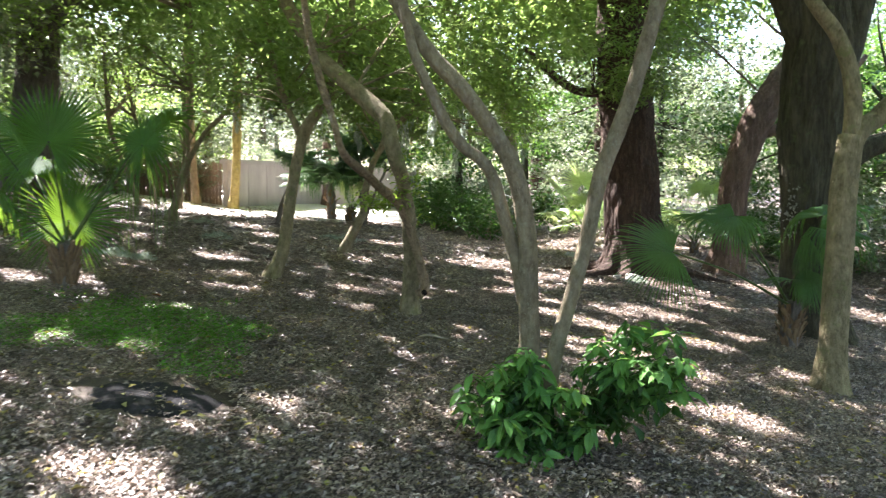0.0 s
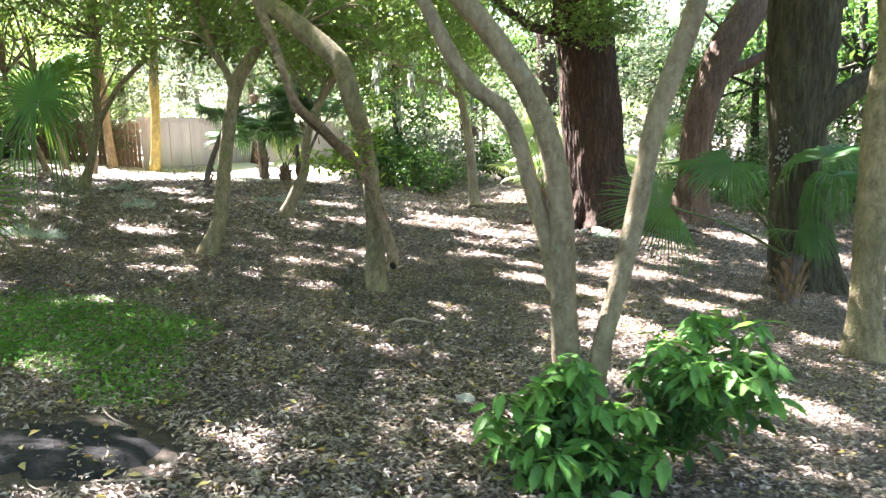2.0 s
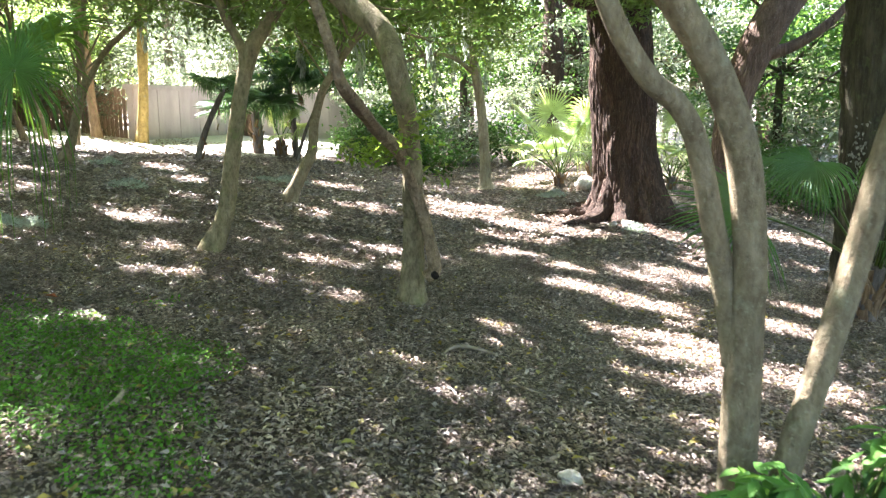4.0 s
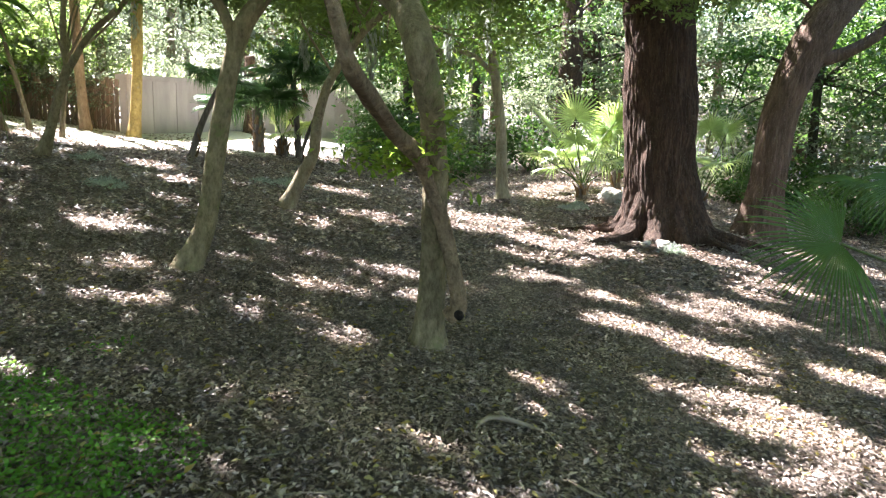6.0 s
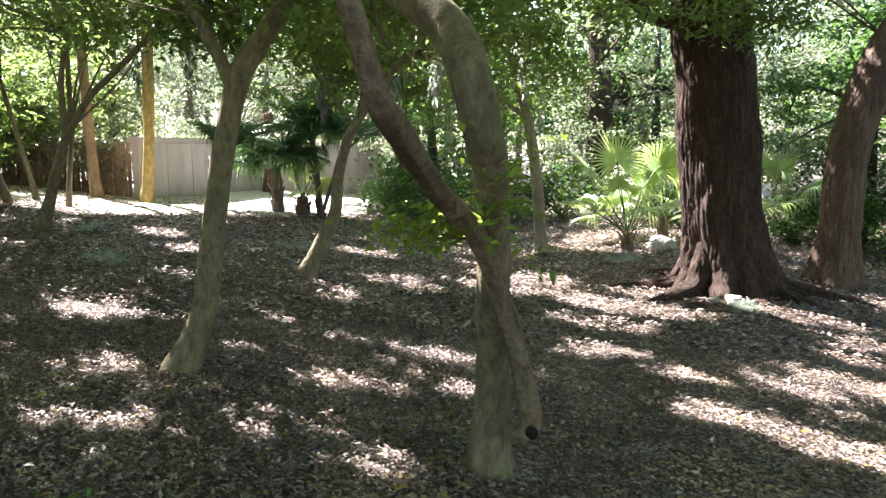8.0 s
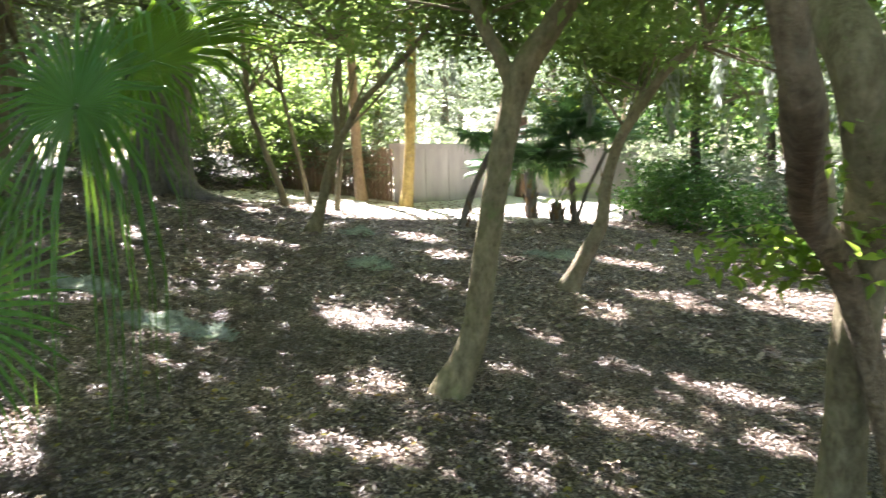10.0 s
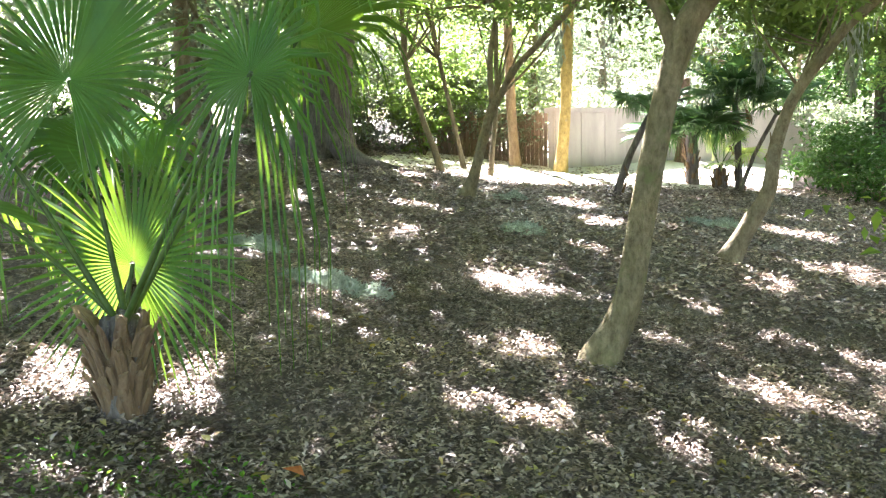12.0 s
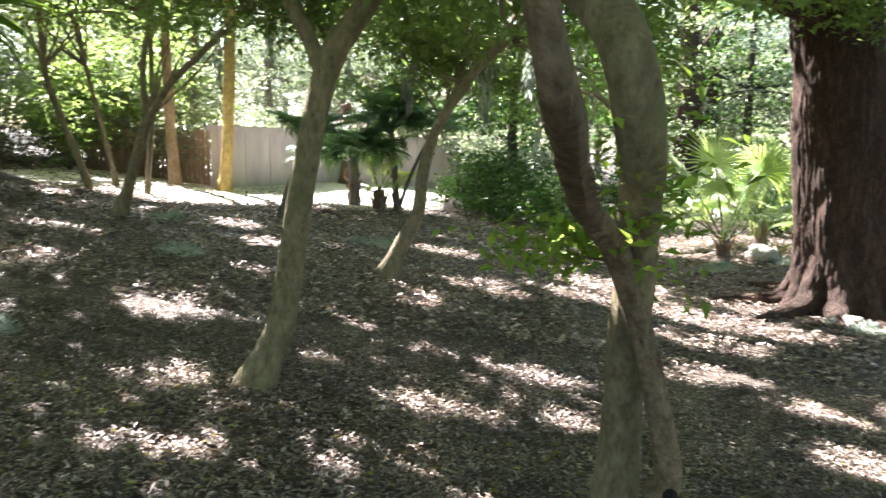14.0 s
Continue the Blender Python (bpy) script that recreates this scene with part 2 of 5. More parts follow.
def height(x, y):
    """The ground: falls to the right, a rise ahead on the right, and gently up in the distance."""
    x, y = np.asarray(x, float), np.asarray(y, float)
    side = np.where(x > 8, -0.968 + 0 * x, np.where(x < -14, 1.694 + 0 * x, -0.121 * x))
    z = side + 0.06 * np.clip(y - 11, 0, 9) * smooth(1, 5, x) + 0.03 * np.clip(y - 24, 0, 40)
    return z + 0.02 * np.sin(x * 1.7 + 0.6 * np.sin(y)) * np.sin(y * 1.3 + 1) * smooth(0, 3, np.abs(x) + np.abs(y))


def gz(x, y):
    return float(height(x, y))


def part(name, data, mat, parent=None, label=""):
    """Links a bmesh, or a ready mesh, as one mesh object under a thing."""
    if isinstance(data, bmesh.types.BMesh):
        me = bpy.data.meshes.new(name)
        data.to_mesh(me)
        data.free()
    else:
        me = data
    if not me.materials:
        me.materials.append(mat)
    ob = new(name, me)
    ob.parent = parent
    if label:
        ob["label"] = label
    return ob


def base(name, x, y, z, label, category, group="", kind=""):
    e = new(name)
    e.location = (x, y, z)
    e.empty_display_size = 0.1
    return tagged(e, label, category, group, kind)


def spline(points, n):
    """Points of a smooth line through rows of numbers."""
    p = np.array(points, float)
    q = np.vstack([2 * p[0] - p[1], p, 2 * p[-1] - p[-2]])
    out = []
    for i in range(len(p) - 1):
        a, b, c, d = q[i:i + 4]
        for k in range(n):
            t = k / n
            out.append(0.5 * (2 * b + (c - a) * t + (2 * a - 5 * b + 4 * c - d) * t * t + (3 * b - a - 3 * c + d) * t ** 3))
    return np.array(out + [p[-1]])


def tube(points, sides=14, n=7, rough=0.06, seed=0.0, lobes=0, flare=0.0, origin=(0, 0, 0), knobs=0.0, shade=True, cuts=0, groove=0.0):
    """A tapered, uneven trunk or limb along rows of x, y, z, radius. lobes and flare: root buttresses at the foot. cuts and groove: furrows between long plates of bark."""
    s = spline(points, n)
    c, r = s[:, :3] - np.array(origin), np.maximum(s[:, 3], 0.002)
    along = np.gradient(c, axis=0)
    along /= np.linalg.norm(along, axis=1)[:, None] + 1e-9
    side = np.cross(along, (0.13, 1.0, 0.07))
    side /= np.linalg.norm(side, axis=1)[:, None] + 1e-9
    other = np.cross(along, side)
    length = np.concatenate([[0], np.cumsum(np.linalg.norm(np.diff(c, axis=0), axis=1))])
    verts, faces = [], []
    for i in range(len(c)):
        foot = math.exp(-length[i] / max(0.05, 2.2 * r[-1] + 0.1)) if flare else 0.0
        for k in range(sides):
            a = 2 * math.pi * k / sides
            v = Vector((math.cos(a) * 1.4, math.sin(a) * 1.4, length[i] * 1.3 + seed * 7.1))
            u = 1 + rough * (noise.noise(v) + 0.5 * noise.noise(v * 3.1)) + knobs * max(0.0, noise.noise(v * 1.3 + Vector((9, 3, 1))) - 0.25)
            if flare:
                u += foot * flare * (0.45 + 0.55 * math.cos(lobes * a + seed) + 0.25 * math.cos((lobes + 2) * a + 2 * seed))
            if cuts:
                q = a * cuts / (2 * math.pi) + 1.1 * noise.noise(Vector((math.cos(a) * 3, math.sin(a) * 3, length[i] * 2.4 + seed))) + 0.5 * noise.noise(Vector((math.cos(a) * 9, math.sin(a) * 9, length[i] * 5)))
                w = abs(2 * (q - math.floor(q)) - 1)
                crack = max(0.0, noise.noise(Vector((math.floor(q) * 3.7, length[i] * 7.0, seed))) - 0.15)
                u -= groove * (max(0.0, w - 0.45) * 1.8 * (0.7 + 0.6 * noise.noise(v * 2.7)) + 1.2 * crack)
            verts.append(c[i] + r[i] * u * (math.cos(a) * side[i] + math.sin(a) * other[i]))
    for i in range(len(c) - 1):
        for k in range(sides):
            a, b = i * sides + k, i * sides + (k + 1) % sides
            faces.append((a, b, b + sides, a + sides))
    verts += [c[0], c[-1] + along[-1] * r[-1] * 0.5]
    last = (len(c) - 1) * sides
    for k in range(sides):
        faces.append((len(verts) - 2, (k + 1) % sides, k))
        faces.append((len(verts) - 1, last + k, last + (k + 1) % sides))
    me = bpy.data.meshes.new("tube")
    me.from_pydata([tuple(v) for v in verts], [], faces)
    if shade:
        me.polygons.foreach_set("use_smooth", [True] * len(me.polygons))
    return me


# Sunlit spots on the ground, where the crowns are open to the sun: x, y, along x, along y.
SPOTS = [(-3.3, 11.7, 0.45, 0.33), (-5.0, 13.1, 0.24, 0.15), (-2.6, 10.2, 0.12, 0.09), (-2.2, 9.2, 0.14, 0.07), (-1.6, 9.1, 0.13, 0.06), (-1.3, 10.1, 0.11, 0.08), (-2.0, 10.8, 0.11, 0.04), (-0.9, 10.1, 0.15, 0.09), (-0.3, 10.2, 0.2, 0.11), (-0.4, 11.1, 0.15, 0.09), (-1.1, 17.1, 0.52, 0.37), (-0.6, 14.4, 0.44, 0.26), (-1.8, 12.0, 0.14, 0.1), (-1.3, 13.1, 0.15, 0.14), (0.5, 14.7, 0.58, 0.31), (1.4, 13.0, 0.6, 0.34), (1.9, 14.3, 0.5, 0.4), (2.5, 13.8, 0.55, 0.3), (4.1, 14.4, 1.5, 0.78), (2.6, 15.0, 0.5, 0.4), (-1.55, 14.1, 0.25, 0.14)]
SPOTS += [(0.9, 11.6, 0.2, 0.16), (1.3, 10.0, 0.22, 0.12), (-3.1, 13.8, 0.21, 0.14), (-4.3, 17.2, 0.41, 0.34), (-3.5, 15.8, 0.32, 0.3), (-0.9, 8.7, 0.22, 0.17), (1.4, 9.9, 0.35, 0.22), (1.9, 9.5, 0.56, 0.24), (1.6, 8.1, 0.56, 0.3), (2.1, 7.4, 0.52, 0.28), (1.5, 7.1, 0.26, 0.2), (3.0, 9.0, 0.4, 0.25), (3.0, 11.2, 0.5, 0.3), (6.1, 14.6, 0.7, 0.5), (1.1, 7.3, 0.14, 0.09), (-0.5, 7.2, 0.09, 0.05), (-1.6, 6.8, 0.05, 0.04), (0.28, 7.8, 0.2, 0.14), (1.1, 15.8, 0.8, 0.66), (1.9, 14.1, 1.0, 0.56), (1.2, 11.8, 0.3, 0.22), (1.5, 11.0, 0.24, 0.17)]
SPOTS += [(-0.7, 14.8, 0.39, 0.34), (-1.2, 17.3, 0.44, 0.4), (-1.5, 3.5, 0.42, 0.2), (-2.2, 5.8, 0.1, 0.08), (-1.0, 5.0, 0.11, 0.06), (2.0, 5.9, 0.19, 0.15), (2.4, 5.7, 0.29, 0.17), (1.4, 7.9, 0.3, 0.18), (1.7, 9.8, 0.29, 0.2), (3.7, 12.2, 0.31, 0.28), (-2.35, 9.0, 0.16, 0.1), (7.2, 13.2, 1.05, 0.38), (1.1, 5.0, 0.12, 0.1), (-4.5, 8.2, 0.25, 0.11), (-3.9, 8.5, 0.2, 0.1)]
SPOTS += [(4.5, 19.9, 1.9, 1.9), (-8.4, 22.8, 2.4, 1.5), (-3.55, 7.72, 0.26, 0.2), (-4.35, 8.1, 0.3, 0.16), (-3.75, 8.3, 0.22, 0.12), (-4.5, 10.62, 0.3, 0.08), (-7.1, 14.2, 0.3, 0.1), (-7.5, 14.8, 0.2, 0.08), (-5.5, 11.1, 0.22, 0.08), (-8.3, 17.5, 0.45, 0.25), (-6.8, 17.0, 0.35, 0.2), (-6.0, 15.0, 0.25, 0.12), (-7.6, 18.4, 0.4, 0.2), (0.75, 6.9, 0.16, 0.08), (1.2, 6.3, 0.2, 0.1), (3.8, 9.9, 0.3, 0.2), (6.6, 12.4, 0.8, 0.3), (5.7, 12.1, 0.5, 0.25), (4.2, 12.6, 0.6, 0.3), (2.4, 10.9, 0.4, 0.2), (5.9, 10.1, 0.7, 0.3)]


def road_edge(x):
    """The near edge of the open drive."""
    return np.maximum(18.9, 20.3 + 1.2 * (np.asarray(x, float) + 4.6)) + 0.25 * np.sin(np.asarray(x, float) * 2.3)


def lit(p):
    """Which of the points would shade a sunlit spot."""
    p = np.asarray(p, float)
    gx, gy = p[:, 0], p[:, 1]
    for _ in range(3):
        s = (p[:, 2] - height(gx, gy)) / TO_SUN.z
        gx, gy = p[:, 0] - s * TO_SUN.x, p[:, 1] - s * TO_SUN.y
    wob = 0.25 * np.sin(gx * 9 + 2 * np.sin(gy * 5)) + 0.2 * np.sin(gy * 13 + gx * 4)
    turn = radians(-46)
    a, c = gx * math.cos(turn) + gy * math.sin(turn), -gx * math.sin(turn) + gy * math.cos(turn)
    flecks = np.sin(2.1 * a + 1.7 * np.sin(2.9 * c + 0.7 * a)) + np.sin(6.3 * c + 2.2 * np.sin(1.9 * a + 0.5)) + 0.9 * np.sin(4.1 * a - 5.2 * c + 1.5 * np.sin(3.1 * c))
    hit = flecks > np.where(gx < 0.3, 2.15, 1.9) + np.where(gy < 6.0, 0.22, 0.0)
    for x, y, ra, rb in SPOTS:
        u = (gx - x) * math.cos(turn) + (gy - y) * math.sin(turn)
        v = -(gx - x) * math.sin(turn) + (gy - y) * math.cos(turn)
        hit |= (u / (ra + 0.12)) ** 2 + (v / (rb + 0.09)) ** 2 < 1 + wob
    road = (gx > -7.6) & (gx < -1.9) & (gy > road_edge(gx)) & (gy < 30)
    mulch = ((gx + 1.77) / 0.65) ** 2 + ((gy - 4.74) / 0.55) ** 2 < 1
    return (hit & ~mulch) | road


def foliage(name, pos, size, rng, wide=0.45, droop=0.22, flat=0.46, open_to_sun=True):
    """A mesh of many small folded leaves, one island each."""
    pos = np.asarray(pos, float)
    if open_to_sun and len(pos):
        pos = pos[~lit(pos)]
    n = len(pos)
    size = size * rng.uniform(0.65, 1.35, n)
    yaw = rng.uniform(0, 2 * np.pi, n)
    pitch = rng.normal(-droop, flat, n)
    roll = rng.normal(0, flat, n)
    fwd = np.stack([np.cos(yaw) * np.cos(pitch), np.sin(yaw) * np.cos(pitch), np.sin(pitch)], 1)
    flatv = np.stack([-np.sin(yaw), np.cos(yaw), np.zeros(n)], 1)
    up = np.cross(fwd, flatv)
    sidev = flatv * np.cos(roll)[:, None] + up * np.sin(roll)[:, None]
    upv = np.cross(fwd, sidev)
    s = size[:, None]
    fold = rng.uniform(0.03, 0.2, n)[:, None]
    a = pos
    tip = pos + fwd * s - upv * s * 0.12
    l1 = pos + fwd * s * 0.45 + sidev * s * wide * 0.5 + upv * s * fold
    r1 = pos + fwd * s * 0.45 - sidev * s * wide * 0.5 + upv * s * fold
    v = np.stack([a, l1, tip, r1], 1).reshape(-1, 3)
    me = bpy.data.meshes.new(name)
    me.vertices.add(4 * n)
    me.vertices.foreach_set("co", v.ravel())
    tri = (np.arange(n)[:, None] * 4 + np.array([0, 2, 1, 0, 3, 2])).ravel()
    me.loops.add(6 * n)
    me.loops.foreach_set("vertex_index", tri.astype(np.int32))
    me.polygons.add(2 * n)
    me.polygons.foreach_set("loop_start", np.arange(0, 6 * n, 3, dtype=np.int32))
    me.polygons.foreach_set("loop_total", np.full(2 * n, 3, np.int32))
    me.update(calc_edges=True)
    me.validate()
    return me


def clumps(rng, centre, radii, count, per, spread, keep_out=None):
    """Leaf places in clumps through an uneven ellipsoid; also the clumps' centres."""
    d = rng.normal(size=(count, 3))
    d /= np.linalg.norm(d, axis=1)[:, None]
    c = np.array(centre) + d * (rng.uniform(0.15, 1, count) ** 0.5)[:, None] * np.array(radii)
    p = np.repeat(c, per, 0) + rng.normal(size=(count * per, 3)) * spread * np.array((1.1, 1.1, 0.32)) * rng.uniform(0.4, 1.3, (count * per, 1))
    return p, c


class Tree:
    """A tree: trunks and limbs along given lines, and crowns of leaf clumps that twigs reach."""

    def __init__(self, name, label, x, y, mat, seed, category="tree", group=""):
        self.o = (x, y, gz(x, y))
        self.root = base(name, *self.o, label, category, group)
        self.mat, self.seed, self.rng = mat, seed, np.random.default_rng(seed)
        self.n = 0

    def stem(self, name, points, sides=14, n=7, rough=0.07, lobes=0, flare=0.0, label="", knobs=0.0, mat=None, cuts=0, groove=0.0):
        self.n += 1
        me = tube(points, sides, n, rough, self.seed + self.n, lobes, flare, self.o, knobs, True, cuts, groove)
        return part(name, me, mat or self.mat, self.root, label)

    def crown(self, start, centre, radii, count, per, size, spread=0.35, mat=None, reach=7, open_to_sun=True, limb_r=0.03):
        """Leaf clumps round centre, with limbs from start to some of them."""
        rng = self.rng
        p, c = clumps(rng, centre, radii, count, per, spread)
        ok = p[:, 2] > height(p[:, 0], p[:, 1]) + 0.05
        me = foliage("leaves", p[ok], size, rng, open_to_sun=open_to_sun)
        me.transform(Matrix.Translation(-Vector(self.o)))
        part("crown", me, mat or OAK_LEAF, self.root, "leafy green crown")
        s = np.array(start, float)
        for q in c[:reach]:
            mid_ = (s + q) / 2 + rng.normal(size=3) * 0.12 * np.linalg.norm(q - s) + np.array((0, 0, 0.08 * np.linalg.norm(q - s)))
            self.stem("branch", [(*s, limb_r), (*mid_, limb_r * 0.6), (*q, limb_r * 0.2)], 6, 4, 0.1)

    def beard(self, places, length):
        """Grey moss that hangs from the limbs."""
        rng = self.rng
        for x, y, z in places:
            k = 110
            t = rng.uniform(0, 1, k)
            p = np.stack([x + rng.normal(0, 0.06, k) * (1.2 - t), y + rng.normal(0, 0.06, k) * (1.2 - t), z - t * length * rng.uniform(0.6, 1.2)], 1)
            me = foliage("strands", p, 0.13, rng, 0.05, 1.3, 0.25, False)
            me.transform(Matrix.Translation(-Vector(self.o)))
            tagged(part("hanging_moss", me, MOSS, self.root, "grey hanging moss"), kind="stuff")


# ---- ground ----
def graded(lo, hi, fine_lo, fine_hi, step):
    """Coordinates, fine in the middle and coarser outwards."""
    mid_ = list(np.arange(fine_lo, fine_hi + 1e-6, step))
    up, s, v = [], step, fine_hi
    while v < hi:
        s *= 1.35
        v += s
        up.append(min(v, hi))
    dn, s, v = [], step, fine_lo
    while v > lo:
        s *= 1.35
        v -= s
        dn.append(max(v, lo))
    return np.array(dn[::-1] + mid_ + up)


def build_ground():
    xs, ys = graded(-900, 900, -9, 9, 0.15), graded(-900, 900, -1, 24, 0.15)
    gx, gy = np.meshgrid(xs, ys)
    z = height(gx, gy)
    bump = np.array([noise.noise((a * 2.3, b * 2.3, 0.0)) * 0.018 + noise.noise((a * 6, b * 6, 3.0)) * 0.008 for a, b in zip(gx.ravel(), gy.ravel())])
    v = np.stack([gx.ravel(), gy.ravel(), z.ravel() + bump], 1)
    w = len(xs)
    f = [(j * w + i, j * w + i + 1, (j + 1) * w + i + 1, (j + 1) * w + i) for j in range(len(ys) - 1) for i in range(w - 1)]
    me = bpy.data.meshes.new("ground")
    me.from_pydata(v.tolist(), [], f)
    me.polygons.foreach_set("use_smooth", [True] * len(f))
    tagged(part("ground", me, SOIL), "woodland floor of brown leaf litter and soil", "ground", kind="structure")


build_ground()


def build_road():
    """The open sandy drive in front of the wall."""
    n, rows = 60, 14
    v, f = [], []
    for i in range(n + 1):
        u = i / n
        x = -9.6 + 8.3 * u
        near = float(road_edge(x))
        far = max(near + 1.0, 33 + 0.1 * x + 0.4 * math.sin(x * 0.9))
        for k in range(rows + 1):
            y = near + (far - near) * k / rows
            edge = min(k, rows - k, 1)
            v.append((x, y, gz(x, y) + (0.035 if edge else -0.03)))
    for i in range(n):
        for k in range(rows):
            a = i * (rows + 1) + k
            f.append((a, a + rows + 1, a + rows + 2, a + 1))
    me = bpy.data.meshes.new("road")
    me.from_pydata(v, [], f)
    me.polygons.foreach_set("use_smooth", [True] * len(f))
    tagged(part("road", me, SAND), "pale sandy drive lit by the sun before the wall", "road", kind="structure")


build_road()


def build_litter():
    rng = np.random.default_rng(5)
    for n, x0, x1, y0, y1, s in [(330000, -5.5, 6.2, 2.0, 11.6, 0.032), (90000, -7.5, 7, -1.5, 15, 0.046)]:
        x, y = rng.uniform(x0, x1, n), rng.uniform(y0, y1, n)
        bare = (((x + 1.77) / 0.5) ** 2 + ((y - 4.74) / 0.42) ** 2 < 1) & (rng.uniform(0, 1, n) < 0.88 + 0.2 * np.sin(9 * x + 7 * y))
        x, y = x[~bare], y[~bare]
        n = len(x)
        near = foliage("near", np.stack([x, y, height(x, y) + rng.uniform(0.004, 0.035, n)], 1), s, rng, 0.42, 0.0, 0.3, False)
        tagged(part("leaf_litter", near, LITTER), "dry brown and tan fallen leaves covering the ground", "leaf litter", kind="stuff")
    n = 90000
    x, y = rng.uniform(-13, 10, n), rng.uniform(12, 25, n)
    far = foliage("far", np.stack([x, y, height(x, y) + rng.uniform(0.005, 0.04, n)], 1), 0.075, rng, 0.5, 0.0, 0.22, False)
    tagged(part("leaf_litter", far, LITTER), "dry brown fallen leaves on the woodland floor beyond", "leaf litter", kind="stuff")

    n = 2200
    x, y = rng.uniform(-4, 3.5, n), rng.uniform(2.5, 10, n)
    odd = foliage("odd", np.stack([x, y, height(x, y) + rng.uniform(0.02, 0.04, n)], 1), 0.05, rng, 0.5, 0.0, 0.25, False)
    tagged(part("fallen_leaves", odd, YELLOW), "scattered yellow and ochre leaves on the brown litter", "leaf litter", kind="stuff")


YELLOW = leaf_material("yellow_leaf", [(0.20, 0.12, 0.03), (0.38, 0.28, 0.06), (0.22, 0.24, 0.05), (0.46, 0.40, 0.20)], (0.4, 0.3, 0.06), 0.5, 0.2)
build_litter()


def build_twigs():
    """Fine dead twigs strewn over the litter, each a bent stick of its own."""
    rng = np.random.default_rng(15)
    for i in range(46):
        x, y, a, l = rng.uniform(-2.6, 2.6), rng.uniform(3.2, 8.6), rng.uniform(0, 6.28), rng.uniform(0.1, 0.34)
        k = rng.uniform(-0.12, 0.12)
        pts = [(l * u * math.cos(a) - k * math.sin(a) * 4 * u * (1 - u) * l, l * u * math.sin(a) + k * math.cos(a) * 4 * u * (1 - u) * l, 0.0, 0.0045 * (1.2 - u)) for u in (0, 0.35, 0.7, 1)]
        pts = [(p, q, gz(x + p, y + q) - gz(x, y) + 0.03, max(r, 0.0016)) for p, q, _, r in pts]
        ob = part("dead_twig", tube(pts, 6, 4, 0.15, i), BARK_PALE)
        ob.location = (x, y, gz(x, y))
        tagged(ob, "thin dry twig lying on the leaf litter", "twig", "twigs on the litter")


build_twigs()


# ---- trees along the walk ----
CROWNS = []


def shade_crown(tree, start, centre, radii, count, limb_r=0.05):
    """Limbs towards a high crown; its leaves are hung by close_canopy()."""
    rng = tree.rng
    s = np.array(start, float)
    for _ in range(6):
        q = np.array(centre) + rng.uniform(-0.8, 0.8, 3) * np.array(radii)
        mid_ = (s + q) / 2 + rng.normal(size=3) * 0.12 * np.linalg.norm(q - s)
        tree.stem("branch", [(*s, limb_r), (*mid_, limb_r * 0.6), (*q, limb_r * 0.2)], 6, 4, 0.1)
    CROWNS.append((tree, np.array(centre, float)))


def close_canopy(n_clumps, per, size):
    """Hangs the high leaves, mostly unseen, clump by clump, on the trees whose crowns are nearest: a closed roof for
    shade, with gaps placed for the sunlit spots.
    """
    rng = np.random.default_rng(404)
    gx, gy = rng.uniform(-10, 11, n_clumps), rng.uniform(-4, 28, n_clumps)
    kept = (gy < 22) | ((gx > -1.4) & (gx < 3.2))
    gx, gy = gx[kept], gy[kept]
    n_clumps = len(gx)
    s = (rng.uniform(5.2, 8.8, n_clumps) - height(gx, gy)) / TO_SUN.z
    c = np.stack([gx + s * TO_SUN.x, gy + s * TO_SUN.y, height(gx, gy) + s * TO_SUN.z], 1)
    p = np.repeat(c, per, 0) + rng.normal(size=(n_clumps * per, 3)) * np.array((0.42, 0.42, 0.25))
    near = np.argmin(np.stack([np.linalg.norm((p - q) * np.array((1, 1, 0.5)), axis=1) for _, q in CROWNS]), 0)
    for k, (tree, _) in enumerate(CROWNS):
        if not (near == k).any():
            continue
        me = foliage("leaves", p[near == k], size, rng)
        me.transform(Matrix.Translation(-Vector(tree.o)))
        part("crown", me, OAK_LEAF, tree.root, "leafy green crown")


twin = Tree("forked_tree", "slender grey-tan forked tree above a leafy sprout bush", 0.62, 5.12, BARK_SMOOTH, 11)
twin.stem("trunk", [(0.575, 5.04, -0.16, 0.10), (0.565, 5.02, 0.2, 0.074), (0.55, 4.99, 0.6, 0.067), (0.54, 4.97, 0.9, 0.063), (0.53, 4.96, 1.16, 0.058), (0.475, 4.95, 1.5, 0.055), (0.38, 4.95, 1.74, 0.052), (0.26, 4.93, 1.92, 0.05), (0.10, 4.95, 2.13, 0.05), (-0.14, 5.05, 2.42, 0.048), (-0.5, 5.3, 3.1, 0.045), (-0.9, 5.6, 4.2, 0.04)], 18, 8, 0.10, knobs=0.3)
twin.stem("trunk", [(0.515, 4.99, 0.76, 0.045), (0.475, 5.0, 1.0, 0.044), (0.39, 4.98, 1.3, 0.041), (0.315, 4.96, 1.55, 0.039), (0.24, 4.95, 1.67, 0.037), (0.13, 4.92, 1.75, 0.036), (0.03, 4.9, 1.88, 0.034), (-0.06, 4.9, 2.06, 0.032), (-0.2, 4.95, 2.4, 0.03), (-0.3, 5.0, 3.0, 0.028)], 14, 8, 0.10, knobs=0.25)
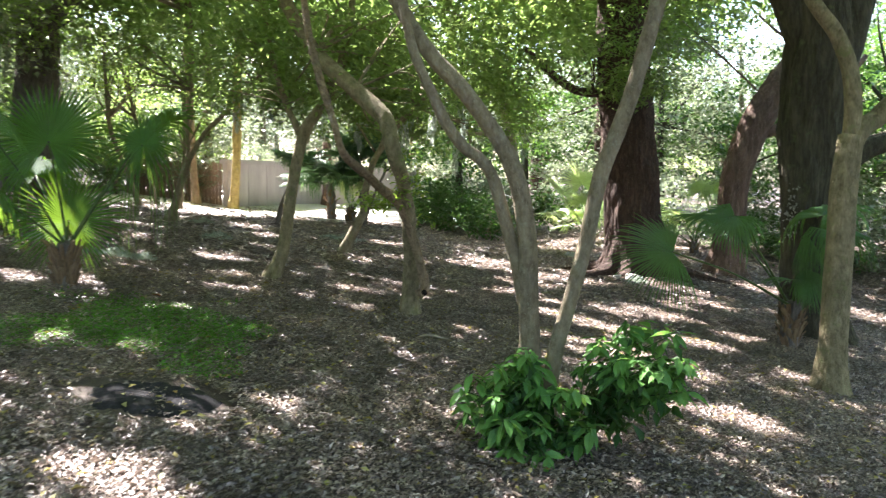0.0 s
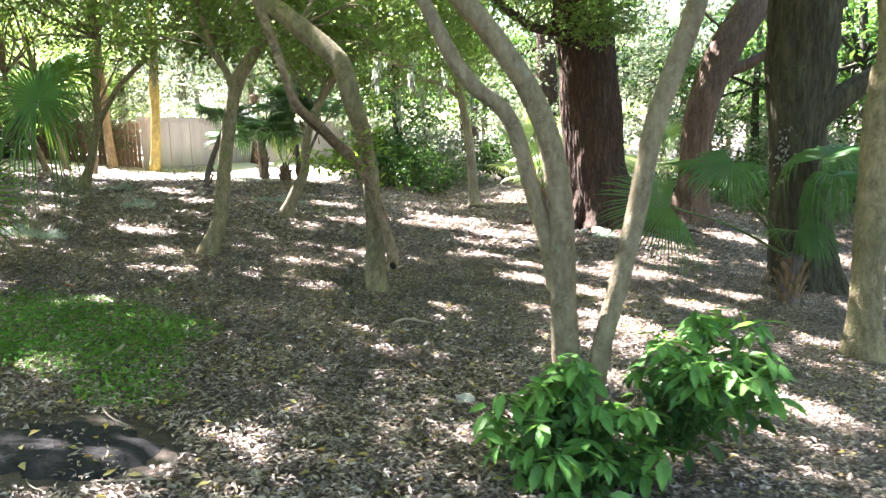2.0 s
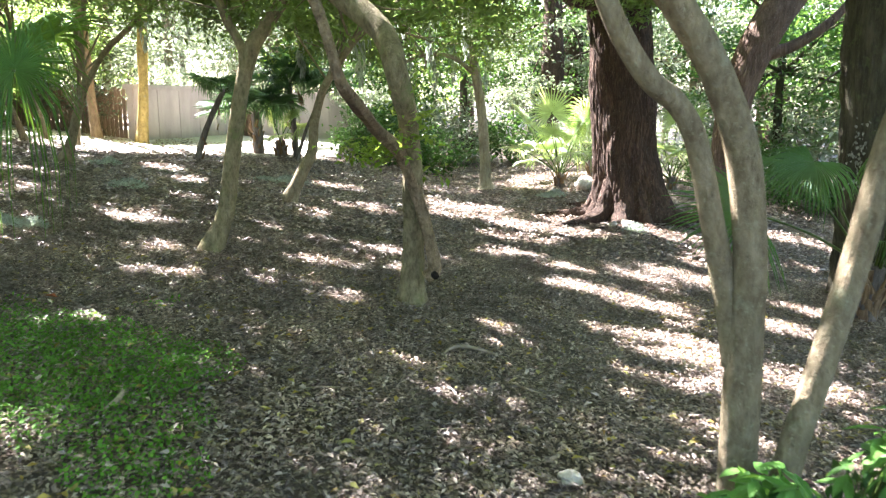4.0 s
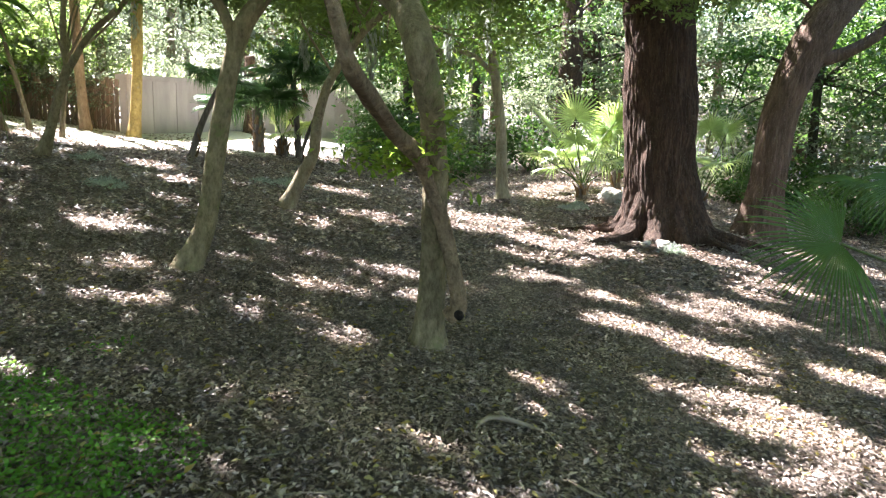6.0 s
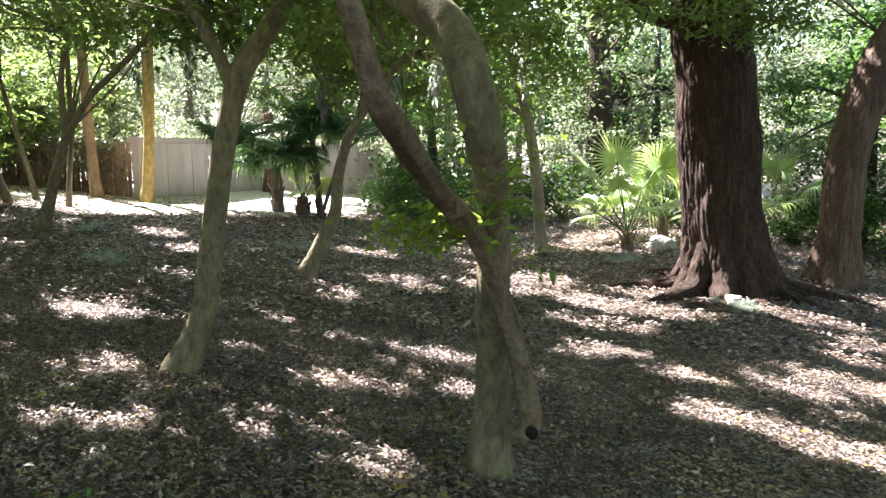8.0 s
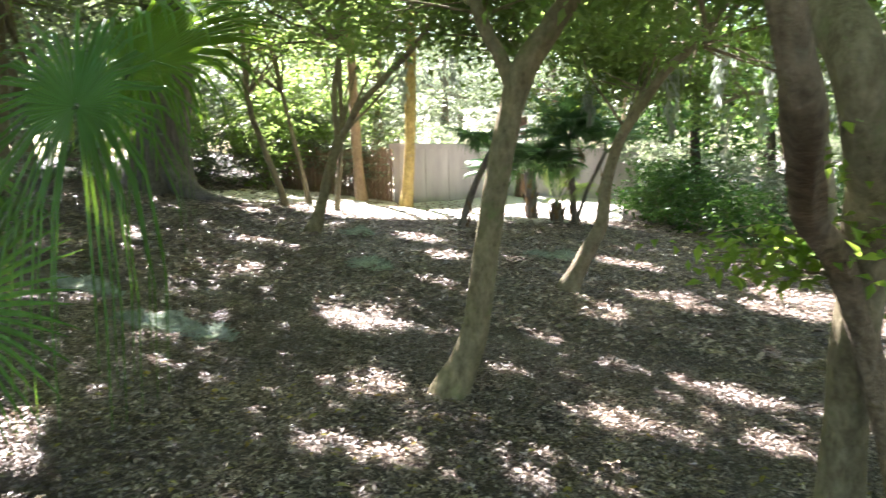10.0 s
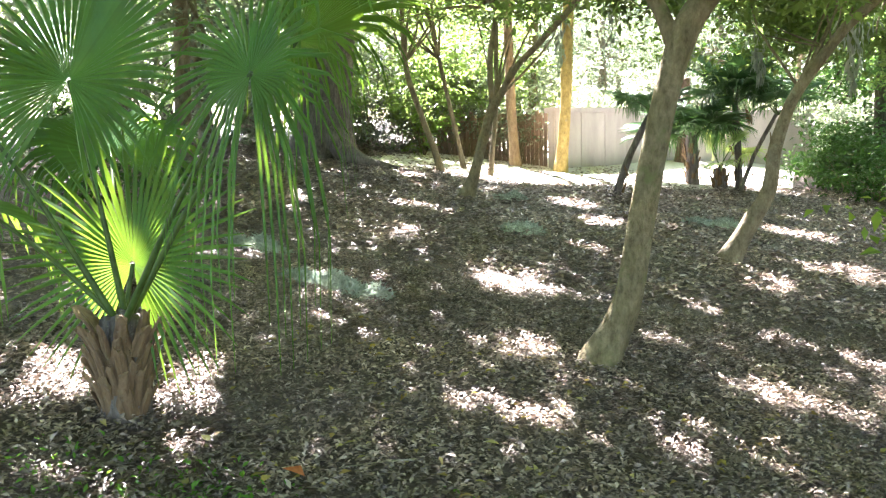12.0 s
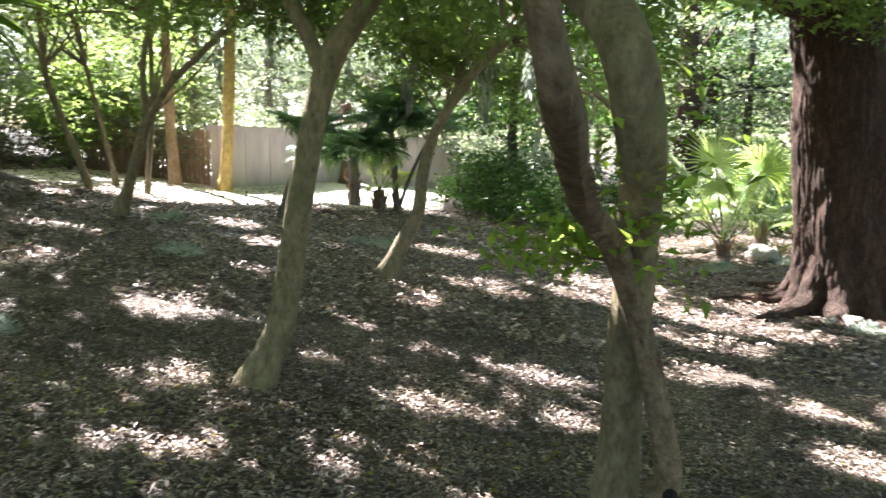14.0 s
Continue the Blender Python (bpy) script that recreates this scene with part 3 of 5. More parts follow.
twin.stem("trunk", [(0.66, 4.95, -0.16, 0.075), (0.67, 4.92, 0.2, 0.056), (0.71, 4.9, 0.5, 0.049), (0.8, 4.9, 0.82, 0.048), (0.88, 4.9, 1.14, 0.048), (0.97, 4.9, 1.57, 0.049), (1.08, 4.9, 1.87, 0.049), (1.19, 4.9, 2.21, 0.048), (1.4, 5.0, 3.0, 0.045), (1.6, 5.3, 4.2, 0.04)], 14, 8, 0.10, knobs=0.25)
shade_crown(twin, (-0.9, 5.6, 4.2), (-1.6, 7.6, 5.6), (3.6, 3.2, 1.4), 190)

right_tree = Tree("forked_tree", "smooth tan tree that forks low, greenish at the foot", 3.68, 7.35, BARK_GREEN, 12)
right_tree.stem("trunk", [(3.66, 7.35, -0.55, 0.2), (3.66, 7.35, -0.38, 0.16), (3.67, 7.35, 0.0, 0.128), (3.69, 7.35, 0.8, 0.12), (3.70, 7.35, 1.44, 0.118), (3.75, 7.35, 1.95, 0.11)], 18, 8, 0.07, 5, 0.3)
right_tree.stem("limb", [(3.74, 7.35, 1.75, 0.09), (3.76, 7.35, 2.1, 0.082), (3.72, 7.35, 2.52, 0.076), (3.58, 7.35, 2.87, 0.07), (3.3, 7.4, 3.3, 0.062), (2.9, 7.6, 4.4, 0.05)], 12, 7)
right_tree.stem("limb", [(3.72, 7.35, 1.8, 0.10), (3.85, 7.35, 2.02, 0.094), (4.02, 7.35, 2.15, 0.088), (4.31, 7.35, 2.57, 0.08), (4.7, 7.5, 3.6, 0.07), (4.9, 7.8, 4.6, 0.05)], 12, 7)
shade_crown(right_tree, (4.9, 7.8, 4.6), (3.2, 10.0, 6.2), (3.4, 3.2, 1.4), 170)

vine_tree = Tree("leaning_tree", "grey-tan tree with a stout climbing stem wound round it", -0.37, 8.78, BARK_GREEN, 13)
vine_tree.stem("trunk", [(-0.38, 8.78, -0.12, 0.18), (-0.375, 8.78, 0.0, 0.138), (-0.37, 8.77, 0.2, 0.102), (-0.36, 8.73, 0.67, 0.08), (-0.375, 8.52, 1.18, 0.076), (-0.42, 8.28, 1.54, 0.073), (-0.46, 8.14, 1.70, 0.08), (-0.515, 8.06, 1.9, 0.08), (-0.555, 8.18, 2.07, 0.082), (-0.64, 8.36, 2.23, 0.084), (-0.95, 8.6, 2.52, 0.085), (-1.4, 8.9, 2.95, 0.08), (-1.8, 9.2, 3.6, 0.075), (-2.1, 9.5, 4.5, 0.06)], 28, 12, 0.13, 5, 0.45, knobs=0.3)
vine = vine_tree.stem("climbing_stem", [(-0.265, 8.60, 0.30, 0.055), (-0.20, 8.58, 0.37, 0.056), (-0.24, 8.57, 0.61, 0.05), (-0.31, 8.55, 0.86, 0.045), (-0.40, 8.48, 1.13, 0.044), (-0.50, 8.33, 1.34, 0.048), (-0.645, 8.03, 1.48, 0.043), (-0.755, 7.56, 1.62, 0.038), (-0.85, 7.1, 1.73, 0.036), (-0.895, 6.97, 1.83, 0.029), (-0.925, 6.95, 1.95, 0.029), (-1.0, 7.0, 2.2, 0.029), (-1.2, 7.3, 2.8, 0.032), (-1.4, 7.8, 3.8, 0.03)], 22, 16, 0.2, label="brown gnarled climbing stem", knobs=0.9, mat=BARK_VINE)
# The stem's hollows are solid balls; the shade inside is their near-black colour.
_b = bmesh.new()
bmesh.ops.create_uvsphere(_b, u_segments=14, v_segments=8, radius=0.034)
for _v in _b.verts:
    _v.co *= 1 + 0.25 * noise.noise(_v.co * 40)
_hole = part("hollow", _b, HOLE, vine, "hollow, a ball in the black of its shade")
_hole.location = (-0.20 + 0.37, 8.54 - 8.78, 0.33 - vine_tree.o[2])
_b = bmesh.new()
bmesh.ops.create_uvsphere(_b, u_segments=12, v_segments=8, radius=0.036)
for _v in _b.verts:
    _v.co *= 1 + 0.25 * noise.noise(_v.co * 40)
_hole = part("hollow", _b, HOLE, vine, "hollow, a ball in the black of its shade")
_hole.location = (-0.868 + 0.37, 7.068 - 8.78, 1.745 - vine_tree.o[2])
_hole.scale = (0.5, 0.45, 0.5)
vine_tree.crown((-1.4, 8.9, 2.95), (-1.5, 9.8, 3.2), (1.7, 1.1, 0.8), 90, 60, 0.09, 0.3, OAK_LEAF, 9, True, 0.018)
vine_tree.crown((-0.95, 8.6, 2.52), (-0.5, 9.9, 3.0), (1.0, 0.8, 0.5), 40, 60, 0.09, 0.28, OAK_LEAF, 6, True, 0.014)
vine_tree.crown((-0.42, 8.5, 1.25), (-0.70, 8.5, 1.30), (0.34, 0.16, 0.13), 34, 7, 0.065, 0.07, YOUNG_LEAF, 9, False, 0.004)
vine_tree.crown((-0.42, 8.4, 1.5), (-0.40, 8.2, 1.6), (0.18, 0.14, 0.4), 36, 5, 0.06, 0.07, YOUNG_LEAF, 8, False, 0.004)
vine_tree.crown((-0.95, 8.6, 2.52), (-0.6, 9.2, 2.5), (0.95, 0.4, 0.28), 44, 46, 0.075, 0.2, OAK_LEAF, 8, True, 0.012)
vine_tree.crown((-0.95, 8.6, 2.52), (0.5, 10.4, 3.1), (1.3, 0.6, 0.6), 66, 56, 0.085, 0.28, OAK_LEAF, 2, True, 0.014)
vine_tree.crown((-0.36, 8.7, 1.3), (-0.24, 8.68, 1.3), (0.13, 0.1, 0.6), 18, 4, 0.07, 0.05, YOUNG_LEAF, 3, True, 0.005)
shade_crown(vine_tree, (-2.1, 9.5, 4.5), (-3.2, 11.6, 5.8), (3.6, 3.2, 1.3), 190)

lean_tree = Tree("leaning_tree", "smooth olive-tan tree bent near the foot", -2.16, 10.07, BARK_GREEN, 14)
lean_tree.stem("trunk", [(-2.25, 10.07, 0.12, 0.152), (-2.2, 10.07, 0.3, 0.124), (-2.11, 10.07, 0.48, 0.096), (-2.03, 10.07, 0.72, 0.078), (-1.96, 10.07, 1.16, 0.074), (-1.88, 10.07, 1.6, 0.070), (-1.8, 10.07, 1.95, 0.070), (-1.72, 10.07, 2.19, 0.072), (-1.57, 10.1, 2.42, 0.064), (-1.35, 10.2, 2.8, 0.056), (-1.2, 10.5, 3.6, 0.048), (-1.2, 11, 4.6, 0.040)], 26, 12, 0.11, 4, 0.25, knobs=0.2)
lean_tree.stem("limb", [(-1.78, 10.07, 2.05, 0.050), (-1.86, 10.07, 2.26, 0.043), (-1.98, 10.1, 2.5, 0.039), (-2.2, 10.3, 3.2, 0.032), (-2.4, 10.6, 4.2, 0.027)], 10, 6)
lean_tree.crown((-1.4, 10.2, 2.75), (-1.1, 11.4, 3.1), (1.5, 1.0, 0.75), 70, 65, 0.09, 0.28, OAK_LEAF, 8, True, 0.016)
lean_tree.crown((-1.95, 10.1, 2.5), (-2.5, 11.0, 2.62), (0.9, 0.5, 0.25), 36, 36, 0.075, 0.18, OAK_LEAF, 9, True, 0.01)
lean_tree.crown((-2.2, 10.3, 3.2), (-2.7, 11.4, 3.2), (1.2, 1.0, 0.7), 50, 60, 0.09, 0.28, OAK_LEAF, 6, True, 0.014)
shade_crown(lean_tree, (-2.4, 10.6, 4.2), (-5.2, 14.0, 6.2), (3.6, 3.4, 1.4), 180)

thin_tree = Tree("leaning_tree", "thin tan tree with a kinked trunk leaning over", -1.76, 14.35, BARK_SMOOTH, 15)
thin_tree.stem("trunk", [(-1.82, 14.35, 0.21, 0.14), (-1.71, 14.35, 0.43, 0.1), (-1.58, 14.35, 0.69, 0.088), (-1.46, 14.35, 0.92, 0.078), (-1.42, 14.35, 1.12, 0.072), (-1.4, 14.35, 1.37, 0.066), (-1.32, 14.35, 1.67, 0.06), (-1.23, 14.35, 1.91, 0.056), (-1.03, 14.35, 2.22, 0.052), (-0.78, 14.35, 2.56, 0.05), (-0.45, 14.35, 2.88, 0.046), (0.1, 14.6, 3.6, 0.035)], 14, 8, 0.08, 4, 0.2)
thin_tree.crown((-0.45, 14.4, 2.83), (0.0, 15.4, 3.5), (2.1, 1.3, 1.3), 150, 70, 0.095, 0.32, OAK_LEAF, 9, True, 0.018)
thin_tree.crown((-0.45, 14.4, 2.83), (0.3, 15.6, 2.75), (1.7, 0.7, 0.62), 120, 62, 0.085, 0.3, OAK_LEAF, 10, True, 0.014)
thin_tree.crown((-0.9, 14.4, 2.35), (-1.1, 15.6, 3.0), (0.9, 0.6, 0.45), 60, 60, 0.085, 0.26, OAK_LEAF, 6, True, 0.012)
thin_tree.crown((-1.2, 14.4, 2.0), (-1.6, 15.8, 3.1), (1.6, 0.9, 1.0), 80, 65, 0.095, 0.3, OAK_LEAF, 5, True, 0.016)
thin_tree.beard([(-0.7, 14.6, 2.7), (-0.2, 14.8, 2.9), (0.4, 15.2, 3.0), (1.0, 15.4, 3.2), (-1.6, 15.2, 2.7)], 0.9)

y_tree = Tree("forked_tree", "slim dark tree forking into a wide V", -5.62, 16.5, BARK_SMOOTH, 16)
y_tree.stem("trunk", [(-5.75, 16.5, 0.55, 0.156), (-5.69, 16.5, 0.72, 0.117), (-5.56, 16.5, 1.05, 0.078), (-5.43, 16.5, 1.5, 0.069), (-5.23, 16.5, 2.08, 0.062)], 14, 8, 0.08, 4, 0.35)
y_tree.stem("limb", [(-5.26, 16.5, 1.98, 0.044), (-5.28, 16.5, 2.72, 0.040), (-5.13, 16.5, 3.61, 0.036), (-5.2, 16.7, 5, 0.028)], 10, 6)
y_tree.stem("limb", [(-5.26, 16.5, 1.95, 0.053), (-4.92, 16.5, 2.5, 0.048), (-4.53, 16.5, 2.87, 0.045), (-3.9, 16.6, 3.54, 0.040), (-3.3, 16.9, 4.6, 0.028)], 10, 6)
y_tree.crown((-3.9, 16.6, 3.54), (-3.6, 17.4, 4.4), (2.2, 1.2, 1.2), 80, 60, 0.09, 0.33, OAK_LEAF, 9)
y_tree.crown((-5.2, 16.5, 3.4), (-6.0, 17.2, 4.3), (1.8, 1.1, 1.4), 70, 60, 0.09, 0.33, OAK_LEAF, 8)
y_tree.crown((-3.3, 16.9, 4.6), (-2.7, 18.4, 4.0), (1.6, 0.8, 0.9), 60, 55, 0.09, 0.32, OAK_LEAF, 6)
y_tree.beard([(-4.3, 16.7, 3.3), (-3.6, 16.9, 3.7), (-3.0, 17.2, 3.9), (-2.6, 17.4, 3.6)], 0.9)
shade_crown(y_tree, (-5.2, 16.7, 5), (-7.5, 16.5, 6.8), (3.4, 3.4, 1.4), 150)

great_oak = Tree("oak_tree", "huge old oak with furrowed red-brown bark and spreading roots", 3.72, 15.3, BARK_OAK, 17)
great_oak.stem("trunk", [(3.78, 15.3, -0.5, 0.78), (3.78, 15.3, -0.2, 0.66), (3.75, 15.3, 0.15, 0.55), (3.67, 15.3, 0.8, 0.52), (3.62, 15.3, 1.4, 0.52), (3.53, 15.3, 2.61, 0.515), (3.46, 15.3, 3.4, 0.5), (3.4, 15.4, 5, 0.45), (3.3, 15.6, 7, 0.35)], 230, 24, 0.10, 6, 0.28, knobs=0.1, cuts=58, groove=0.06)
for _a, _l, _w in [(205, 1.35, 0.17), (238, 0.95, 0.15), (268, 0.8, 0.13), (300, 1.0, 0.15), (335, 1.6, 0.16), (20, 1.3, 0.15), (110, 1.2, 0.15), (160, 1.2, 0.15)]:
    _c, _s = math.cos(radians(_a)), math.sin(radians(_a))
    _p = []
    for _d, _h, _q in [(0.36, 0.75, 0.8), (0.5, 0.32, 1.0), (0.68, 0.10, 0.85), (0.5 + _l * 0.5, 0.02, 0.55), (0.5 + _l, -0.05, 0.2)]:
        _x, _y = 3.74 + _c * _d - _s * 0.12 * _d, 15.3 + _s * _d + _c * 0.12 * _d
        _p.append((_x, _y, gz(_x, _y) + _h, _w * _q))
    great_oak.stem("root", _p, 60, 16, 0.2, cuts=12, groove=0.12)
great_oak.stem("limb", [(3.45, 15.1, 3.6, 0.16), (3.2, 14.4, 3.2, 0.085), (2.6, 14.0, 3.06, 0.077), (2.1, 13.9, 3.2, 0.07), (1.4, 13.9, 3.8, 0.05)], 10, 7)
great_oak.stem("limb", [(3.3, 15.5, 5.5, 0.3), (1.0, 16.5, 7.2, 0.2), (-1.5, 17.5, 8, 0.1)], 12, 7)
great_oak.stem("limb", [(3.3, 15.5, 6.0, 0.28), (5.0, 17.5, 7.4, 0.18), (6.5, 19, 8, 0.08)], 12, 7)
great_oak.crown((2.9, 14.2, 3.15), (3.2, 13.8, 3.15), (0.95, 0.5, 0.36), 46, 46, 0.09, 0.2, OAK_LEAF, 7, True, 0.014)
great_oak.crown((2.6, 14.0, 3.06), (3.2, 14.0, 4.1), (1.2, 0.5, 0.6), 44, 44, 0.09, 0.25, OAK_LEAF, 8, True, 0.014)
great_oak.crown((2.1, 13.9, 3.2), (2.0, 14.6, 3.7), (1.0, 0.7, 0.5), 40, 50, 0.09, 0.25, OAK_LEAF, 5, True, 0.014)
shade_crown(great_oak, (1.0, 16.5, 7.2), (-0.2, 18.2, 8.4), (4.6, 3.6, 1.6), 210, 0.08)
shade_crown(great_oak, (3.3, 15.6, 7), (3.0, 14.6, 8.6), (3.6, 3.2, 1.4), 150, 0.08)

slant_oak = Tree("oak_tree", "reddish oak trunk slanting away, pale on its upper edge", 5.75, 16.2, BARK_RED, 18)
slant_oak.stem("trunk", [(5.78, 16.2, -0.55, 0.479), (5.80, 16.2, -0.2, 0.365), (5.86, 16.2, 0.45, 0.300), (5.92, 16.2, 1.4, 0.291), (6.17, 16.2, 2.3, 0.304), (6.52, 16.2, 3.0, 0.313), (7.1, 16.3, 3.8, 0.313), (8.3, 16.6, 5.2, 0.261), (9.2, 17, 7, 0.174)], 150, 22, 0.1, 5, 0.3, cuts=30, groove=0.07)
slant_oak.stem("limb", [(6.3, 16.2, 2.45, 0.14), (6.95, 16.1, 2.65, 0.1), (7.6, 16.0, 3.1, 0.08), (8.4, 16, 4, 0.05)], 10, 6)
slant_oak.crown((6.6, 16.4, 3.2), (5.4, 18.0, 4.6), (1.7, 1.0, 1.0), 60, 48, 0.10, 0.32, FAR_LIT_LEAF, 2, True, 0.02)
shade_crown(slant_oak, (8.3, 16.6, 5.2), (7.8, 17.5, 7.4), (3.0, 3.0, 1.4), 100, 0.07)

dark_oak = Tree("oak_tree", "massive dark oak with lichen-marked bark dividing overhead", 4.98, 10.75, BARK_DARK, 19)
dark_oak.stem("trunk", [(5.12, 10.75, -0.75, 0.54), (5.10, 10.75, -0.45, 0.42), (5.0, 10.75, 0.32, 0.35), (4.92, 10.75, 1.46, 0.335), (4.93, 10.75, 2.2, 0.38), (4.97, 10.75, 2.9, 0.42), (5.0, 10.75, 3.6, 0.38), (4.9, 10.8, 4.6, 0.3), (4.6, 11, 6.0, 0.2)], 170, 24, 0.12, 5, 0.25, knobs=0.2, cuts=30, groove=0.07)
dark_oak.stem("limb", [(4.85, 10.75, 3.2, 0.2), (4.5, 10.75, 4.0, 0.18), (4.0, 11, 5.4, 0.15), (3.2, 11.6, 7.2, 0.1)], 18, 8, 0.1)
dark_oak.stem("limb", [(5.1, 10.75, 2.8, 0.27), (5.38, 10.75, 3.5, 0.25), (6, 11, 6, 0.18), (6.4, 11.4, 7.4, 0.12)], 18, 8, 0.1)
dark_oak.stem("limb", [(5.1, 10.7, 1.55, 0.18), (5.65, 10.65, 1.95, 0.14), (6.2, 10.6, 2.2, 0.12), (7.2, 10.5, 3.2, 0.08)], 12, 7, 0.1)
_rng = np.random.default_rng(23)
_a, _z = _rng.normal(radians(215), 0.17, 80), _rng.normal(1.12, 0.2, 80)
_m = foliage("crust", np.stack([4.94 + 0.35 * np.cos(_a), 10.75 + 0.35 * np.sin(_a), _z], 1), 0.04, _rng, 0.8, 1.2, 0.35, False)
_m.transform(Matrix.Translation(-Vector(dark_oak.o)))
tagged(part("lichen", _m, LICHEN, dark_oak.root, "crusty pale lichen"), kind="stuff")
shade_crown(dark_oak, (4.0, 11, 5.4), (2.0, 12.4, 7.6), (3.6, 3.4, 1.4), 170, 0.08)
shade_crown(dark_oak, (6, 11, 6), (5.8, 12.2, 7.8), (3.4, 3.4, 1.4), 130, 0.08)

left_oak = Tree("oak_tree", "great grey oak on the rise with a long surface root", -10.1, 19.7, BARK_GREY, 20)
left_oak.stem("trunk", [(-10.2, 19.7, 1.0, 0.85), (-10.2, 19.7, 1.35, 0.66), (-10.12, 19.7, 2.2, 0.52), (-10.02, 19.7, 3.2, 0.5), (-9.9, 19.7, 4.5, 0.49), (-9.8, 19.8, 7, 0.4)], 160, 24, 0.1, 5, 0.3, cuts=32, groove=0.07)
left_oak.stem("root", [(-9.8, 19.4, 1.7, 0.25), (-9.4, 19.2, 1.32, 0.22), (-8.9, 19.05, 1.12, 0.15), (-8.3, 18.95, 1.0, 0.1), (-7.6, 18.9, 0.86, 0.04)], 14, 8, 0.16)
left_oak.stem("limb", [(-9.85, 19.7, 5, 0.25), (-8.5, 18.5, 5.6, 0.16), (-6.5, 17.5, 6.2, 0.09)], 12, 7)
left_oak.crown((-9.8, 19.6, 5), (-10, 18.6, 5.2), (3, 1.6, 0.9), 50, 50, 0.1, 0.4, OAK_LEAF, 8)
shade_crown(left_oak, (-9.8, 19.8, 7), (-9.6, 20.5, 8.2), (4.2, 3.6, 1.6), 190, 0.1)

slim_tree = Tree("slim_tree", "slim pale sapling with a yellow-green crown", 1.88, 18.75, BARK_PALE, 21)
slim_tree.stem("trunk", [(1.9, 18.75, -0.1, 0.17), (1.88, 18.75, 0.1, 0.12), (1.82, 18.75, 1.17, 0.10), (1.65, 18.75, 2.31, 0.09), (1.42, 18.8, 3.21, 0.08), (1.2, 19, 4.6, 0.06)], 14, 8, 0.08, 4, 0.35)
slim_tree.stem("limb", [(1.66, 18.75, 2.2, 0.05), (1.2, 18.6, 2.55, 0.045), (0.6, 18.5, 2.6, 0.035), (0.1, 18.5, 2.4, 0.025)], 8, 6)
slim_tree.crown((1.4, 18.8, 3.2), (1.5, 19.0, 3.5), (1.3, 0.9, 1.5), 52, 50, 0.09, 0.3, YOUNG_LEAF, 10, False)
slim_tree.crown((0.6, 18.5, 2.6), (0.3, 18.8, 3.0), (1.2, 0.7, 0.9), 30, 45, 0.09, 0.3, OAK_LEAF, 6, False)
slim_tree.beard([(0.3, 18.6, 2.5), (0.8, 18.6, 2.6), (1.2, 18.7, 2.9), (1.9, 18.8, 2.9)], 0.9)

# Oaks out of view, added to hold part of the canopy that shades the ground.
for _x, _y, _h in [(-9.3, 8.6, 7), (-7.6, 3.4, 7), (8.6, 7.5, 7), (6.5, 1.5, 7)]:
    _t = Tree("oak_tree", "old oak at the side of the path", _x, _y, BARK_DARK, int(50 + _x))
    _z = _t.o[2]
    _t.stem("trunk", [(_x, _y, _z - 0.3, 0.4), (_x, _y, _z + 0.4, 0.26), (_x + 0.1, _y, _z + 3, 0.22), (_x, _y + 0.2, _z + _h, 0.14)], 16, 8, 0.1, 5, 0.25)
    shade_crown(_t, (_x, _y + 0.1, _z + 5), (_x + 0.5, _y + 0.5, _h), (3, 3, 1.2), 0)
close_canopy(3180, 100, 0.21)

# thin crooked stems on the left, and a companion of the forked tree
for _i, _pts in enumerate([
        [(-7.45, 19.55, 0.8, 0.12), (-7.62, 19.5, 1.4, 0.085), (-7.9, 19.45, 2.2, 0.075), (-8.1, 19.4, 3.0, 0.07), (-8.15, 19.4, 4.6, 0.05)],
        [(-7.3, 20.3, 0.8, 0.1), (-7.4, 20.3, 1.3, 0.07), (-7.6, 20.3, 2.2, 0.06), (-7.8, 20.3, 3.1, 0.055), (-8.2, 20.4, 4.6, 0.04)],
        [(-6.5, 19.6, 0.7, 0.09), (-6.45, 19.6, 1.2, 0.065), (-6.35, 19.6, 2.2, 0.06), (-6.3, 19.6, 4.2, 0.04)],
        [(-1.4, 33, 0.3, 0.16), (-1.35, 33, 1.5, 0.12), (-1.3, 33, 3.5, 0.1), (-1.2, 33, 6, 0.06)]]):
    _t = Tree("slim_tree", "thin crooked grey-brown sapling at the edge of the wood", _pts[0][0], _pts[0][1], BARK_SMOOTH, 30 + _i)
    _t.stem("trunk", [(*_p[:3], 0.72 * _p[3]) for _p in _pts], 10, 7, 0.08, 4, 0.2)
    _t.crown(_pts[-2][:3], (_pts[-1][0], _pts[-1][1] + 0.3, 4.4), (1.3, 0.9, 0.8), 30, 45, 0.1, 0.3, YOUNG_LEAF, 6)


def pole_palm(label, x, y, mat, r, top, lean, seed):
    """A tall palm trunk: ringed leaf scars and a swollen foot."""
    t = Tree("palm_trunk", label, x, y, mat, seed, "palm")
    z = t.o[2]
    pts = [(x, y, z - 0.15, r * 1.5), (x, y, z + 0.12, r * 1.25), (x + lean * 0.2, y, z + 0.6, r), (x + lean * 0.5, y, z + 2.2, r * 0.95), (x + lean, y, z + top, r * 0.9)]
    t.stem("trunk", pts, 18, 26, 0.14, 5, 0.2, knobs=0.35)
    t.crown((x + lean, y, z + top), (x + lean, y, z + top + 0.3), (1.2, 1.2, 0.7), 30, 30, 0.3, 0.3, PALM_LEAF, 3)


